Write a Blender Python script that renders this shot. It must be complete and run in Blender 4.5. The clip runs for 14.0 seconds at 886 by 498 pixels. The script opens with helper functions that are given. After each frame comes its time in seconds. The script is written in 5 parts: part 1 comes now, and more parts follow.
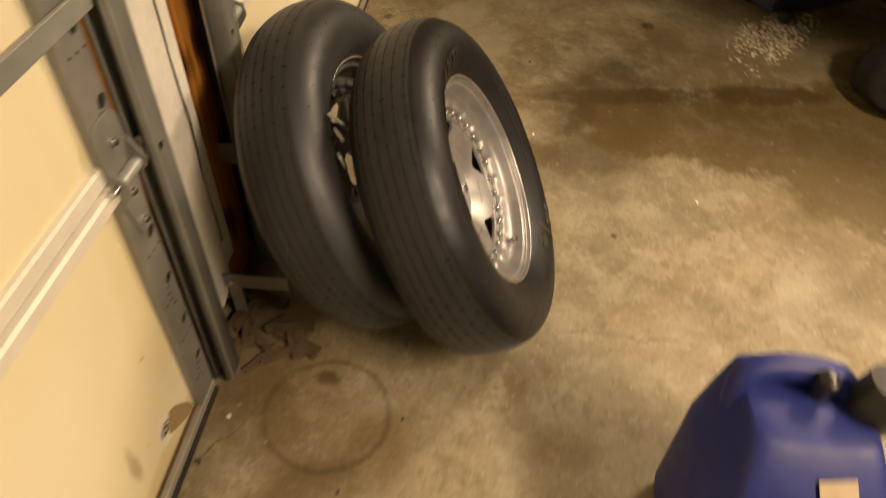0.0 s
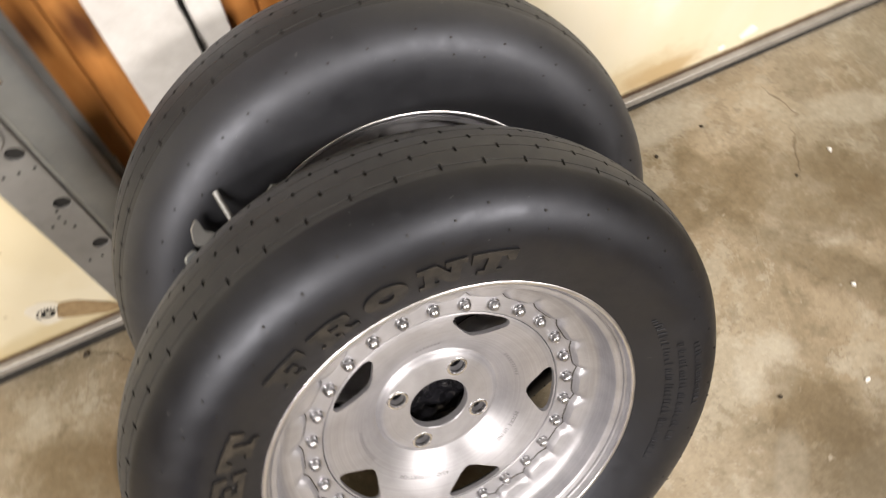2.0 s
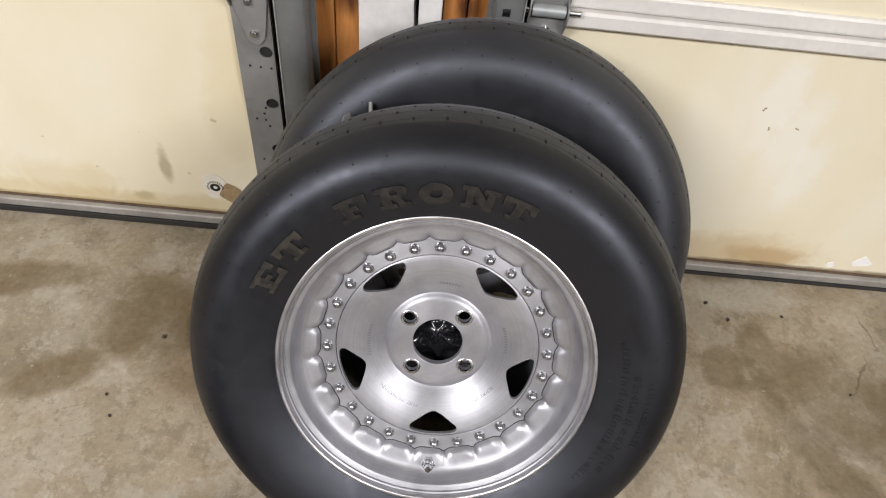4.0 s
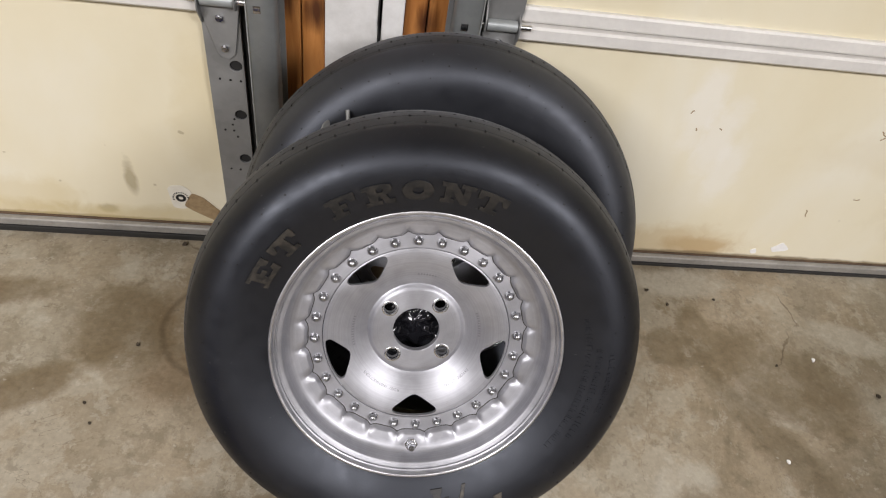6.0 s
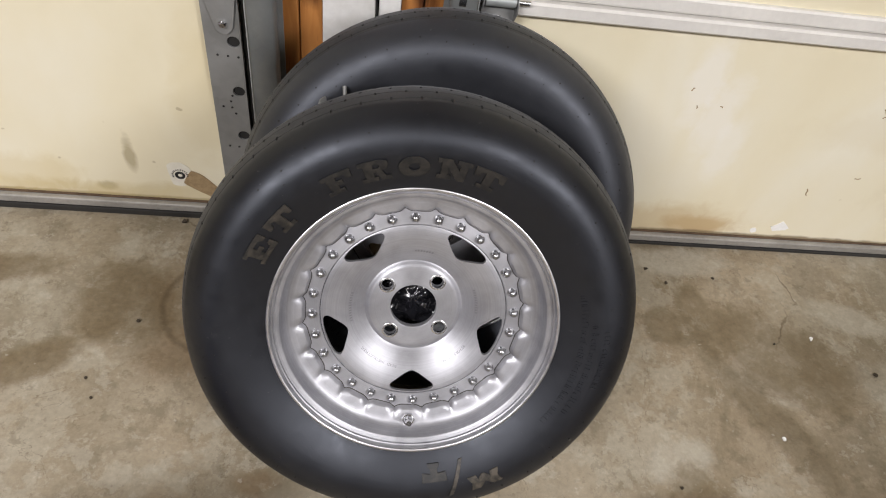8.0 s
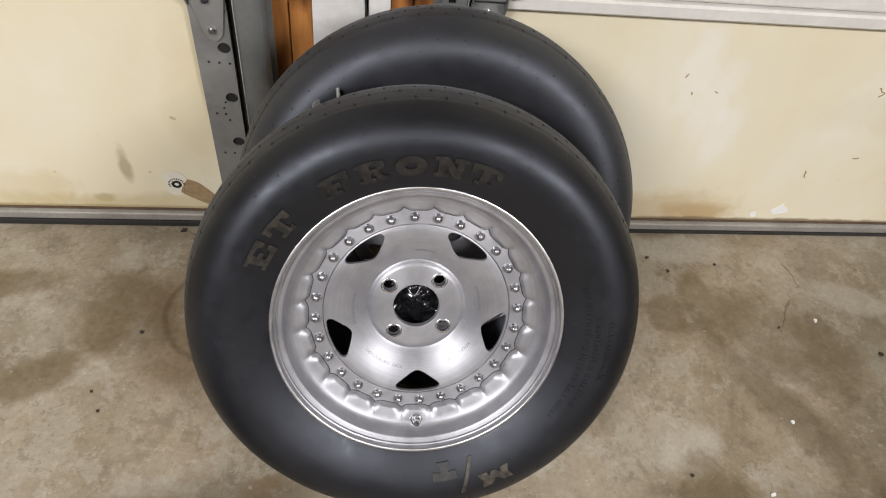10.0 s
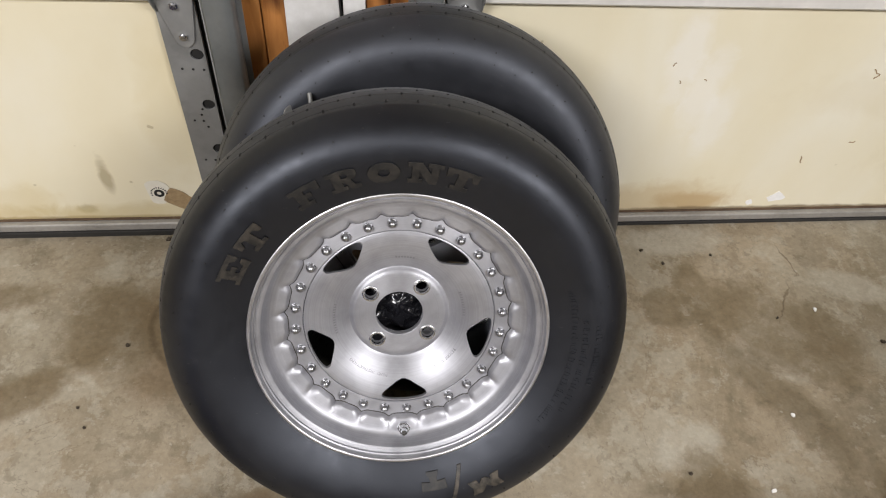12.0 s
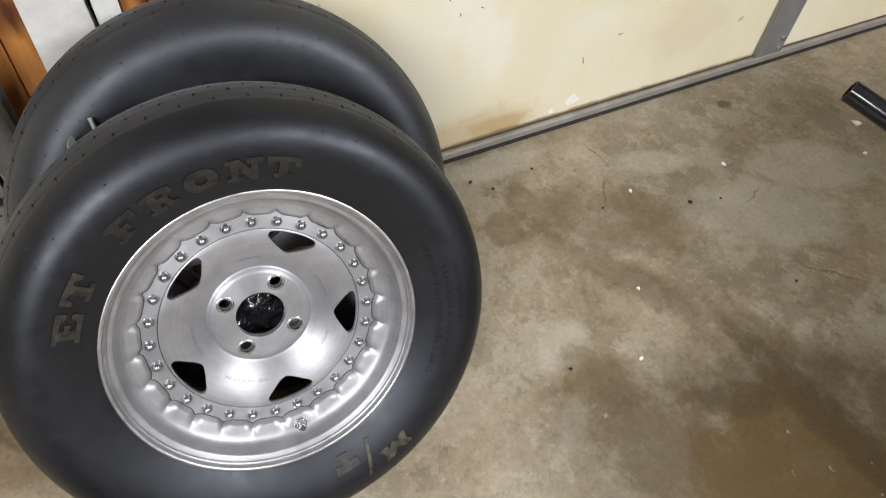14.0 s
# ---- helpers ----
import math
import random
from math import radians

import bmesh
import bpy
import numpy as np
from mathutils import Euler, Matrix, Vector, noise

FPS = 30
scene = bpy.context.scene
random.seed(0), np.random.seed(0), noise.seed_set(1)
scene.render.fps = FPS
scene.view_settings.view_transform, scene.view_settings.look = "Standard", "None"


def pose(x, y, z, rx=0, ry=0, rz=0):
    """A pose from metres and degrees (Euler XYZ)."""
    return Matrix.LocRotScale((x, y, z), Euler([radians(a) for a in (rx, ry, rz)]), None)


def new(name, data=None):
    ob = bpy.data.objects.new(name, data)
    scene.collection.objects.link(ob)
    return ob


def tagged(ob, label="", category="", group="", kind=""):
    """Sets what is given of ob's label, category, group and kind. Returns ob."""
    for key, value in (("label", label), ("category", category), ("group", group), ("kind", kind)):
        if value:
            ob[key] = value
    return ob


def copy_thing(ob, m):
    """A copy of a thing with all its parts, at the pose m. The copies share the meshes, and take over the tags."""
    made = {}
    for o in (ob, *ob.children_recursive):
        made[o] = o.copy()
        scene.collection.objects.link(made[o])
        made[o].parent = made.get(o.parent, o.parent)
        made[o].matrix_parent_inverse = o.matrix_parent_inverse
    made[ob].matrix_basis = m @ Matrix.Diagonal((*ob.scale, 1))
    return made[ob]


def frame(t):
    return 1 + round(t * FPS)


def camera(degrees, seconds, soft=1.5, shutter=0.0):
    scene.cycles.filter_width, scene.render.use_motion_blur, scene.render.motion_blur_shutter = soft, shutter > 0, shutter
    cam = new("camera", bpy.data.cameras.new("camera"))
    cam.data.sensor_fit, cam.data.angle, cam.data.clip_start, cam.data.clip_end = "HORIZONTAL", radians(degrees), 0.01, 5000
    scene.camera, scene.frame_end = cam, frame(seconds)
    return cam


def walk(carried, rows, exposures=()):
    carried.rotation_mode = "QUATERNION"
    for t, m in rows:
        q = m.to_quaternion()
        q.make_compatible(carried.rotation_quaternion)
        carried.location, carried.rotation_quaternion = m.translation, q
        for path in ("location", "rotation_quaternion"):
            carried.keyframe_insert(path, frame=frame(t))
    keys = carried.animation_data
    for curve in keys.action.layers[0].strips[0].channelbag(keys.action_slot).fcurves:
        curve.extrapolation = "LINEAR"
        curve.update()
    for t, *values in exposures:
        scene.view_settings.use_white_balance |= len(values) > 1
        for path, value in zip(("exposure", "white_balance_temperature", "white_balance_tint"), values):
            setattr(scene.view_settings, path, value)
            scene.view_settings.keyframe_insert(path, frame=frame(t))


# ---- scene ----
cam = camera(66.67, 14.0, soft=1.1, shutter=0.4)
ROWS = [
    (0.0, -0.9975, -0.513, 1.1743, 45.2404, -1.4473, -84.7937),
    (0.3, -0.7507, -0.5582, 1.1901, 44.2017, -3.6115, -81.2543),
    (0.5, -0.6487, -0.571, 1.162, 46.2862, -2.9291, -82.3087),
    (0.8, -0.4851, -0.5441, 1.1522, 39.9055, -5.4701, -78.2407),
    (1.0, -0.3871, -0.5241, 1.1275, 34.1649, -8.0377, -73.549),
    (1.2, -0.3286, -0.5284, 1.1265, 32.2008, -9.2789, -70.2118),
    (1.5, -0.2053, -0.5431, 1.063, 29.5976, -8.8724, -58.0622),
    (1.8, -0.0656, -0.6328, 1.0762, 28.8396, 3.3504, -34.9473),
    (2.0, -0.0252, -0.6747, 1.0735, 28.731, 2.0144, -26.3677),
    (2.2, -0.0209, -0.6972, 1.0665, 28.9056, -0.8101, -18.8651),
    (2.4, -0.0456, -0.7242, 1.0521, 30.5671, -5.8539, -14.6384),
    (2.5, -0.012, -0.7202, 1.0695, 30.2534, -4.9122, -10.8764),
    (2.8, 0.0254, -0.8152, 1.0772, 34.7076, -1.7804, 1.2372),
    (3.0, 0.0282, -0.8773, 1.0904, 36.9336, -3.5935, 4.6249),
    (3.2, 0.0294, -0.9067, 1.0847, 38.0587, -3.7883, 5.1427),
    (5.3, -0.0464, -1.0798, 1.1445, 44.2455, -7.3944, -2.067),
    (5.5, -0.0511, -1.0793, 1.1426, 43.674, -8.1485, -0.7653),
    (6.0, -0.0529, -1.0749, 1.141, 43.1624, -7.4827, -2.6073),
    (6.5, -0.0466, -1.0779, 1.1339, 42.0981, -7.4775, -3.134),
    (7.0, -0.0406, -1.0845, 1.1385, 42.1005, -7.3962, -3.4123),
    (7.5, -0.0353, -1.0832, 1.1412, 42.0498, -6.3014, -3.5943),
    (8.0, -0.0438, -1.0803, 1.14, 41.4543, -7.3785, -2.3122),
    (8.5, -0.0425, -1.0771, 1.1391, 41.8228, -6.7872, -2.7824),
    (9.0, -0.0451, -1.077, 1.1364, 41.5698, -6.3319, -3.2589),
    (11.5, -0.0339, -1.0684, 1.144, 41.1683, -4.6563, -5.1873),
    (12.0, -0.0044, -1.046, 1.1379, 40.6093, -4.0538, -5.3024),
    (12.5, -0.0255, -1.0112, 1.125, 40.9417, -2.494, -7.9122),
    (13.0, -0.0589, -0.9774, 1.1172, 40.8553, -5.0746, -20.6669),
    (13.5, -0.0471, -0.9823, 1.1171, 40.0842, -5.2262, -26.9571),
    (14.0, -0.0117, -1.0381, 1.1448, 38.676, -3.5955, -27.0083),
]
walk(cam, [(t, pose(x, y, z, rx, ry, rz)) for t, x, y, z, rx, ry, rz in ROWS],
     exposures=[(0.0, -0.62, 13300, 18), (0.5, -0.36, 9900, 17), (1.0, -0.34, 8700, 15), (1.5, -0.32, 7900, 16), (2.0, 0.16, 6950, 14), (2.3, 0.22, 6650, 13), (3.0, -0.06, 6450, 12),
                (3.4, -0.20, 6350, 13), (5.3, -0.61, 6350, 14), (6.3, -0.51, 6350, 14), (9.0, -0.50, 6350, 13), (12.5, -0.50, 6350, 12), (14.0, -0.34, 6250, 10)])


# ---------------------------------------------------------------- world and lights
world = bpy.data.worlds.new("night")
scene.world = world
world.use_nodes = True
world.node_tree.nodes["Background"].inputs[0].default_value = (0.02, 0.022, 0.03, 1)
world.node_tree.nodes["Background"].inputs[1].default_value = 0.3

LAMPS = [(-1.70, -2.70, 2.66), (1.85, -2.90, 2.66)]
LAMP_WATTS = [239, 215]
for (lx, ly, lz), watts in zip(LAMPS, LAMP_WATTS):
    data = bpy.data.lights.new("tube_light", "AREA")
    data.shape, data.size, data.size_y, data.energy, data.color = "RECTANGLE", 1.5, 0.55, watts, (1.0, 0.98, 0.955)
    lamp = new("tube_light", data)
    lamp.location = (lx, ly, lz - 0.035)


# ---------------------------------------------------------------- materials
class Nodes:
    """A short way to write node trees."""

    def __init__(self, name):
        self.mat = bpy.data.materials.new(name)
        self.mat.use_nodes = True
        self.tree = self.mat.node_tree
        self.bsdf = self.tree.nodes["Principled BSDF"]

    def add(self, kind, **values):
        node = self.tree.nodes.new(kind)
        for key, value in values.items():
            node.inputs[key.replace("_", " ")].default_value = value
        return node

    def link(self, a, b):
        self.tree.links.new(a, b)

    def coords(self, scale=(1, 1, 1), rot=(0, 0, 0), space="Object"):
        tc = self.add("ShaderNodeTexCoord")
        mp = self.add("ShaderNodeMapping", Scale=scale, Rotation=rot)
        self.link(tc.outputs[space], mp.inputs["Vector"])
        return mp.outputs["Vector"]

    def world_pos(self):
        return self.add("ShaderNodeNewGeometry").outputs["Position"]

    def noise(self, vec, scale, detail=5.0, rough=0.55, dist=0.0):
        n = self.add("ShaderNodeTexNoise", Scale=scale, Detail=detail, Roughness=rough, Distortion=dist)
        self.link(vec, n.inputs["Vector"])
        return n.outputs["Fac"]

    def ramp(self, fac, stops):
        r = self.add("ShaderNodeValToRGB")
        els = r.color_ramp.elements
        while len(els) < len(stops):
            els.new(0.5)
        for el, (pos, col) in zip(els, stops):
            el.position = pos
            el.color = (*col, 1) if len(col) == 3 else col
        self.link(fac, r.inputs["Fac"])
        return r.outputs["Color"]

    def span(self, fac, a, b, lo=0.0, hi=1.0):
        m = self.add("ShaderNodeMapRange")
        m.inputs["From Min"].default_value, m.inputs["From Max"].default_value = a, b
        m.inputs["To Min"].default_value, m.inputs["To Max"].default_value = lo, hi
        self.link(fac, m.inputs["Value"])
        return m.outputs["Result"]

    def math(self, op, a, b=None, c=None):
        m = self.add("ShaderNodeMath")
        m.operation = op
        for i, v in enumerate((a, b, c)):
            if v is None:
                continue
            if isinstance(v, (int, float)):
                m.inputs[i].default_value = v
            else:
                self.link(v, m.inputs[i])
        return m.outputs[0]

    def mix(self, fac, a, b, mode="MIX"):
        m = self.add("ShaderNodeMix")
        m.data_type, m.blend_type = "RGBA", mode
        for key, v in ((0, fac), (6, a), (7, b)):
            if isinstance(v, (int, float)):
                m.inputs[key].default_value = v
            elif isinstance(v, tuple):
                m.inputs[key].default_value = (*v, 1)
            else:
                self.link(v, m.inputs[key])
        return m.outputs[2]

    def blob(self, pos, cx, cy, rx, ry, axes="xy", warp=None, amount=0.0, turn=0.0):
        """1 in the middle of an ellipse of the plan or of the wall, 0 at its edge, with a ragged border."""
        sep = self.add("ShaderNodeSeparateXYZ")
        self.link(pos, sep.inputs[0])
        u, v = (sep.outputs["XYZ".index(a.upper())] for a in axes)
        du, dv = self.math("SUBTRACT", u, cx), self.math("SUBTRACT", v, cy)
        co, si = math.cos(turn), math.sin(turn)
        a = self.math("ADD", self.math("MULTIPLY", du, co / rx), self.math("MULTIPLY", dv, si / rx))
        b = self.math("ADD", self.math("MULTIPLY", du, -si / ry), self.math("MULTIPLY", dv, co / ry))
        d = self.math("SQRT", self.math("ADD", self.math("MULTIPLY", a, a), self.math("MULTIPLY", b, b)))
        if warp is not None:
            d = self.math("ADD", d, self.math("MULTIPLY", self.math("SUBTRACT", warp, 0.5), amount))
        return self.math("SUBTRACT", 1.0, d)

    def set(self, **values):
        for key, v in values.items():
            key = key.replace("_", " ")
            if isinstance(v, (int, float)):
                self.bsdf.inputs[key].default_value = v
            elif isinstance(v, tuple):
                self.bsdf.inputs[key].default_value = (*v, 1)
            else:
                self.link(v, self.bsdf.inputs[key])
        return self

    def bump(self, height, strength=0.2, distance=0.002):
        b = self.add("ShaderNodeBump", Strength=strength, Distance=distance)
        self.link(height, b.inputs["Height"])
        self.link(b.outputs["Normal"], self.bsdf.inputs["Normal"])
        return self


def plain(name, dark, light, rough=0.5, metal=0.0, scale=18.0, bump=0.1, rough_var=0.1, stretch=(1, 1, 1)):
    n = Nodes(name)
    v = n.coords(stretch)
    big, fine = n.noise(v, scale, 6), n.noise(v, scale * 9, 4)
    both = n.math("ADD", n.math("MULTIPLY", big, 0.65), n.math("MULTIPLY", fine, 0.35))
    n.set(Base_Color=n.ramp(both, [(0.3, dark), (0.7, light)]), Metallic=metal, Roughness=n.span(big, 0.3, 0.7, rough - rough_var, rough + rough_var))
    if bump:
        n.bump(both, bump, 0.001)
    return n.mat


def make_concrete():
    """Old garage concrete: a worn pale skin with crisp flaked borders over browner concrete, soaked with oil in places."""
    n = Nodes("stained_concrete")
    pos = n.world_pos()
    warp = n.noise(pos, 5.0, 8, 0.66, 0.4)
    patch = n.noise(pos, 9.0, 10, 0.70)
    grain = n.noise(pos, 95.0, 5, 0.7)
    base = n.ramp(n.noise(pos, 3.4, 9, 0.66, 0.1), [(0.32, (0.225, 0.188, 0.130)), (0.46, (0.290, 0.250, 0.182)), (0.58, (0.345, 0.305, 0.232)), (0.72, (0.405, 0.365, 0.290))])
    base = n.mix(n.span(n.noise(pos, 1.9, 5, 0.6), 0.38, 0.60, 0.0, 0.55), base, n.mix(1.0, base, (1.0, 0.87, 0.74), "MULTIPLY"))
    colour = base
    # grime in clouds, then the flaked skin at three sizes, pale and dark, each with a sharp border
    colour = n.mix(n.span(n.noise(pos, 2.2, 9, 0.68, 0.5), 0.52, 0.60, 0.0, 0.42), colour, (0.165, 0.133, 0.082))
    flake_a, flake_b, flake_c = n.noise(pos, 4.6, 13, 0.72, 0.15), n.noise(pos, 11.0, 13, 0.73, 0.1), n.noise(pos, 25.0, 10, 0.74, 0.1)
    colour = n.mix(n.span(flake_a, 0.530, 0.566, 0.0, 0.40), colour, (0.425, 0.390, 0.312))
    colour = n.mix(n.span(flake_a, 0.430, 0.468, 0.34, 0.0), colour, (0.150, 0.121, 0.078))
    colour = n.mix(n.span(flake_b, 0.560, 0.585, 0.0, 0.34), colour, (0.445, 0.410, 0.335))
    colour = n.mix(n.span(flake_b, 0.400, 0.430, 0.34, 0.0), colour, (0.140, 0.112, 0.070))
    colour = n.mix(n.span(flake_c, 0.585, 0.615, 0.0, 0.30), colour, (0.48, 0.445, 0.37))
    colour = n.mix(n.span(flake_c, 0.385, 0.415, 0.30, 0.0), colour, (0.115, 0.090, 0.056))
    # trowel streaks
    streak = n.add("ShaderNodeMapping", Scale=(1.0, 2.6, 1.0), Rotation=(0, 0, 0.5))
    n.link(pos, streak.inputs["Vector"])
    scar = n.noise(streak.outputs[0], 13.0, 10, 0.72, 0.2)
    colour = n.mix(n.span(scar, 0.60, 0.66, 0.0, 0.16), colour, (0.50, 0.46, 0.38))
    colour = n.mix(n.span(scar, 0.33, 0.40, 0.20, 0.0), colour, (0.12, 0.095, 0.058))
    vein = n.math("ABSOLUTE", n.math("SUBTRACT", n.noise(pos, 2.6, 7, 0.6, 1.0), 0.5))
    vein = n.math("MULTIPLY", n.span(vein, 0.0, 0.0030, 0.50, 0.0), n.span(flake_a, 0.44, 0.54, 0.0, 1.0))
    colour = n.mix(vein, colour, (0.105, 0.075, 0.042))
    ragged = n.math("ADD", n.math("MULTIPLY", warp, 0.6), n.math("MULTIPLY", flake_b, 0.4))

    def ragged_patch(colour, spots, tint, force, edge, amount, holes=0.25):
        """One patch, of stain and in places of shade, made of several overlapping ellipses with one ragged border."""
        whole = None
        for cx, cy, rx, ry, turn in spots:
            b = n.blob(pos, cx, cy, rx, ry, "xy", ragged, amount, turn)
            whole = b if whole is None else n.math("MAXIMUM", whole, b)
        m = n.span(whole, 0.0, edge, 0.0, force)
        m = n.math("MULTIPLY", m, n.span(flake_b, 0.46, 0.60, 1.0, 1.0 - holes))
        return n.mix(m, colour, tint)

    # pale rubbed places
    colour = ragged_patch(colour, [(0.575, -0.57, 0.075, 0.055, 0.4), (0.80, -0.40, 0.10, 0.03, -0.6), (0.50, -0.72, 0.08, 0.03, 0.8), (0.70, -0.07, 0.16, 0.05, 0.0), (1.08, -0.22, 0.12, 0.05, -0.4), (1.22, -0.46, 0.24, 0.12, -0.4), (1.45, -0.40, 0.20, 0.10, -0.4)], (0.46, 0.425, 0.35), 0.55, 0.30, 2.2)
    # brown patches beside the wheels and along the door
    colour = ragged_patch(colour, [(0.86, -0.33, 0.20, 0.12, -0.5), (0.715, -0.25, 0.05, 0.12, 0.2), (0.60, -0.66, 0.07, 0.10, 0.3), (0.62, -0.26, 0.05, 0.06, 0.0)], (0.160, 0.118, 0.064), 0.68, 0.26, 1.8)
    colour = ragged_patch(colour, [(-0.49, -0.26, 0.12, 0.13, 0.3), (-0.62, -0.40, 0.10, 0.05, 0.5), (-0.80, -0.20, 0.2, 0.05, 0.2)], (0.150, 0.108, 0.056), 0.78, 0.35, 1.3)
    colour = ragged_patch(colour, [(-0.10, -0.08, 0.30, 0.13, 0.0)], (0.105, 0.078, 0.045), 0.70, 0.40, 1.3)
    # rust-brown soil round the foot of the post
    colour = ragged_patch(colour, [(-0.28, -0.17, 0.20, 0.16, 0.3), (-0.36, -0.36, 0.12, 0.07, 0.5), (-0.33, -0.72, 0.05, 0.10, 0.2), (-0.20, -0.62, 0.05, 0.03, 0.2)], (0.175, 0.105, 0.045), 0.50, 0.55, 1.8)
    # browner floor by the car, with part of the car's shade painted in
    colour = ragged_patch(colour, [(1.30, -1.30, 0.34, 0.36, 0.2), (1.45, -1.75, 0.50, 0.50, 0.0)], (0.132, 0.096, 0.050), 0.55, 0.40, 1.6)
    # the oil spill: a brown haze with some car shade painted in, a dark far fringe and the ochre middle
    colour = ragged_patch(colour, [(0.84, -0.88, 0.54, 0.23, -0.32), (0.66, -0.80, 0.16, 0.08, -0.3)], (0.104, 0.077, 0.041), 0.84, 0.40, 0.9)
    colour = ragged_patch(colour, [(0.80, -0.49, 0.30, 0.055, -1.05), (0.94, -0.69, 0.13, 0.06, -0.9)], (0.135, 0.100, 0.054), 0.62, 0.55, 2.0)
    colour = ragged_patch(colour, [(0.82, -1.01, 0.20, 0.23, 0.2), (0.79, -1.32, 0.25, 0.28, 0.2), (0.72, -1.68, 0.42, 0.40, 0.2)], (0.112, 0.073, 0.026), 0.88, 0.16, 1.5, 0.15)
    colour = ragged_patch(colour, [(0.96, -0.98, 0.055, 0.32, 0.15), (1.02, -1.42, 0.06, 0.30, 0.05), (0.80, -0.80, 0.11, 0.05, -0.4)], (0.078, 0.054, 0.026), 0.75, 0.35, 2.2)
    colour = ragged_patch(colour, [(0.46, -1.50, 0.42, 0.34, -0.3)], (0.170, 0.124, 0.066), 0.60, 0.8, 1.0)
    # round grey stain at its near end
    colour = ragged_patch(colour, [(0.612, -0.81, 0.072, 0.072, 0.0)], (0.135, 0.108, 0.068), 0.55, 0.12, 0.7)
    # single drops
    colour = ragged_patch(colour, [(1.466, -1.096, 0.036, 0.030, 0.0), (-0.221, -0.233, 0.022, 0.034, 0.0), (1.405, -0.115, 0.028, 0.022, 0.0), (0.282, -0.864, 0.012, 0.010, 0.0)], (0.075, 0.042, 0.018), 0.85, 0.5, 1.2)
    # hairline cracks, crooked
    crook = n.add("ShaderNodeTexNoise", Scale=16.0, Detail=5.0, Roughness=0.6)
    n.link(pos, crook.inputs["Vector"])
    shift = n.add("ShaderNodeVectorMath")
    shift.operation = "MULTIPLY_ADD"
    shift.inputs[1].default_value, shift.inputs[2].default_value = (0.055, 0.055, 0.0), (-0.0275, -0.0275, 0.0)
    n.link(crook.outputs["Color"], shift.inputs[0])
    bent = n.add("ShaderNodeVectorMath")
    n.link(pos, bent.inputs[0])
    n.link(shift.outputs[0], bent.inputs[1])
    for cx, cy, rx, turn in ((-0.040, -0.770, 0.090, -1.62), (-0.046, -0.915, 0.070, -1.55), (-0.385, -0.055, 0.070, 2.46), (0.957, -0.14, 0.060, -1.45), (0.90, -0.26, 0.075, 1.05), (1.22, -0.66, 0.115, -0.75), (1.33, -0.82, 0.09, -1.2), (1.235, -0.41, 0.05, 0.4)):
        m = n.span(n.blob(bent.outputs[0], cx, cy, rx, 0.0030, "xy", None, 0.0, turn), 0.0, 0.5, 0.0, 0.55)
        colour = n.mix(m, colour, (0.085, 0.055, 0.028))
    # a ring left by a can
    ring = n.blob(pos, -0.302, -0.250, 0.122, 0.122, "xy", warp, 0.25)
    ring = n.math("SUBTRACT", 1.0, n.math("MULTIPLY", n.math("ABSOLUTE", ring), 12.0))
    ring = n.math("MULTIPLY", n.span(ring, 0.0, 0.8, 0.0, 0.62), n.span(flake_b, 0.42, 0.60, 1.0, 0.45))
    colour = n.mix(ring, colour, (0.085, 0.060, 0.030))
    # grain, pale sand and dark pin holes
    colour = n.mix(n.span(grain, 0.30, 0.70), n.mix(0.24, colour, (0.02, 0.016, 0.010), "MULTIPLY"), colour)
    colour = n.mix(n.span(n.noise(pos, 38.0, 3, 0.5), 0.70, 0.74, 0.0, 0.4), colour, (0.46, 0.43, 0.37))
    colour = n.mix(n.span(n.noise(pos, 40.0, 5, 0.6, 0.5), 0.68, 0.73, 0.0, 0.55), colour, (0.10, 0.078, 0.05))
    n.set(Base_Color=colour, Roughness=n.span(warp, 0.3, 0.7, 0.50, 0.78), Specular_IOR_Level=0.35)
    height = n.math("ADD", n.math("MULTIPLY", grain, 0.35), n.math("MULTIPLY", patch, 0.65))
    return n.bump(height, 0.30, 0.004).mat


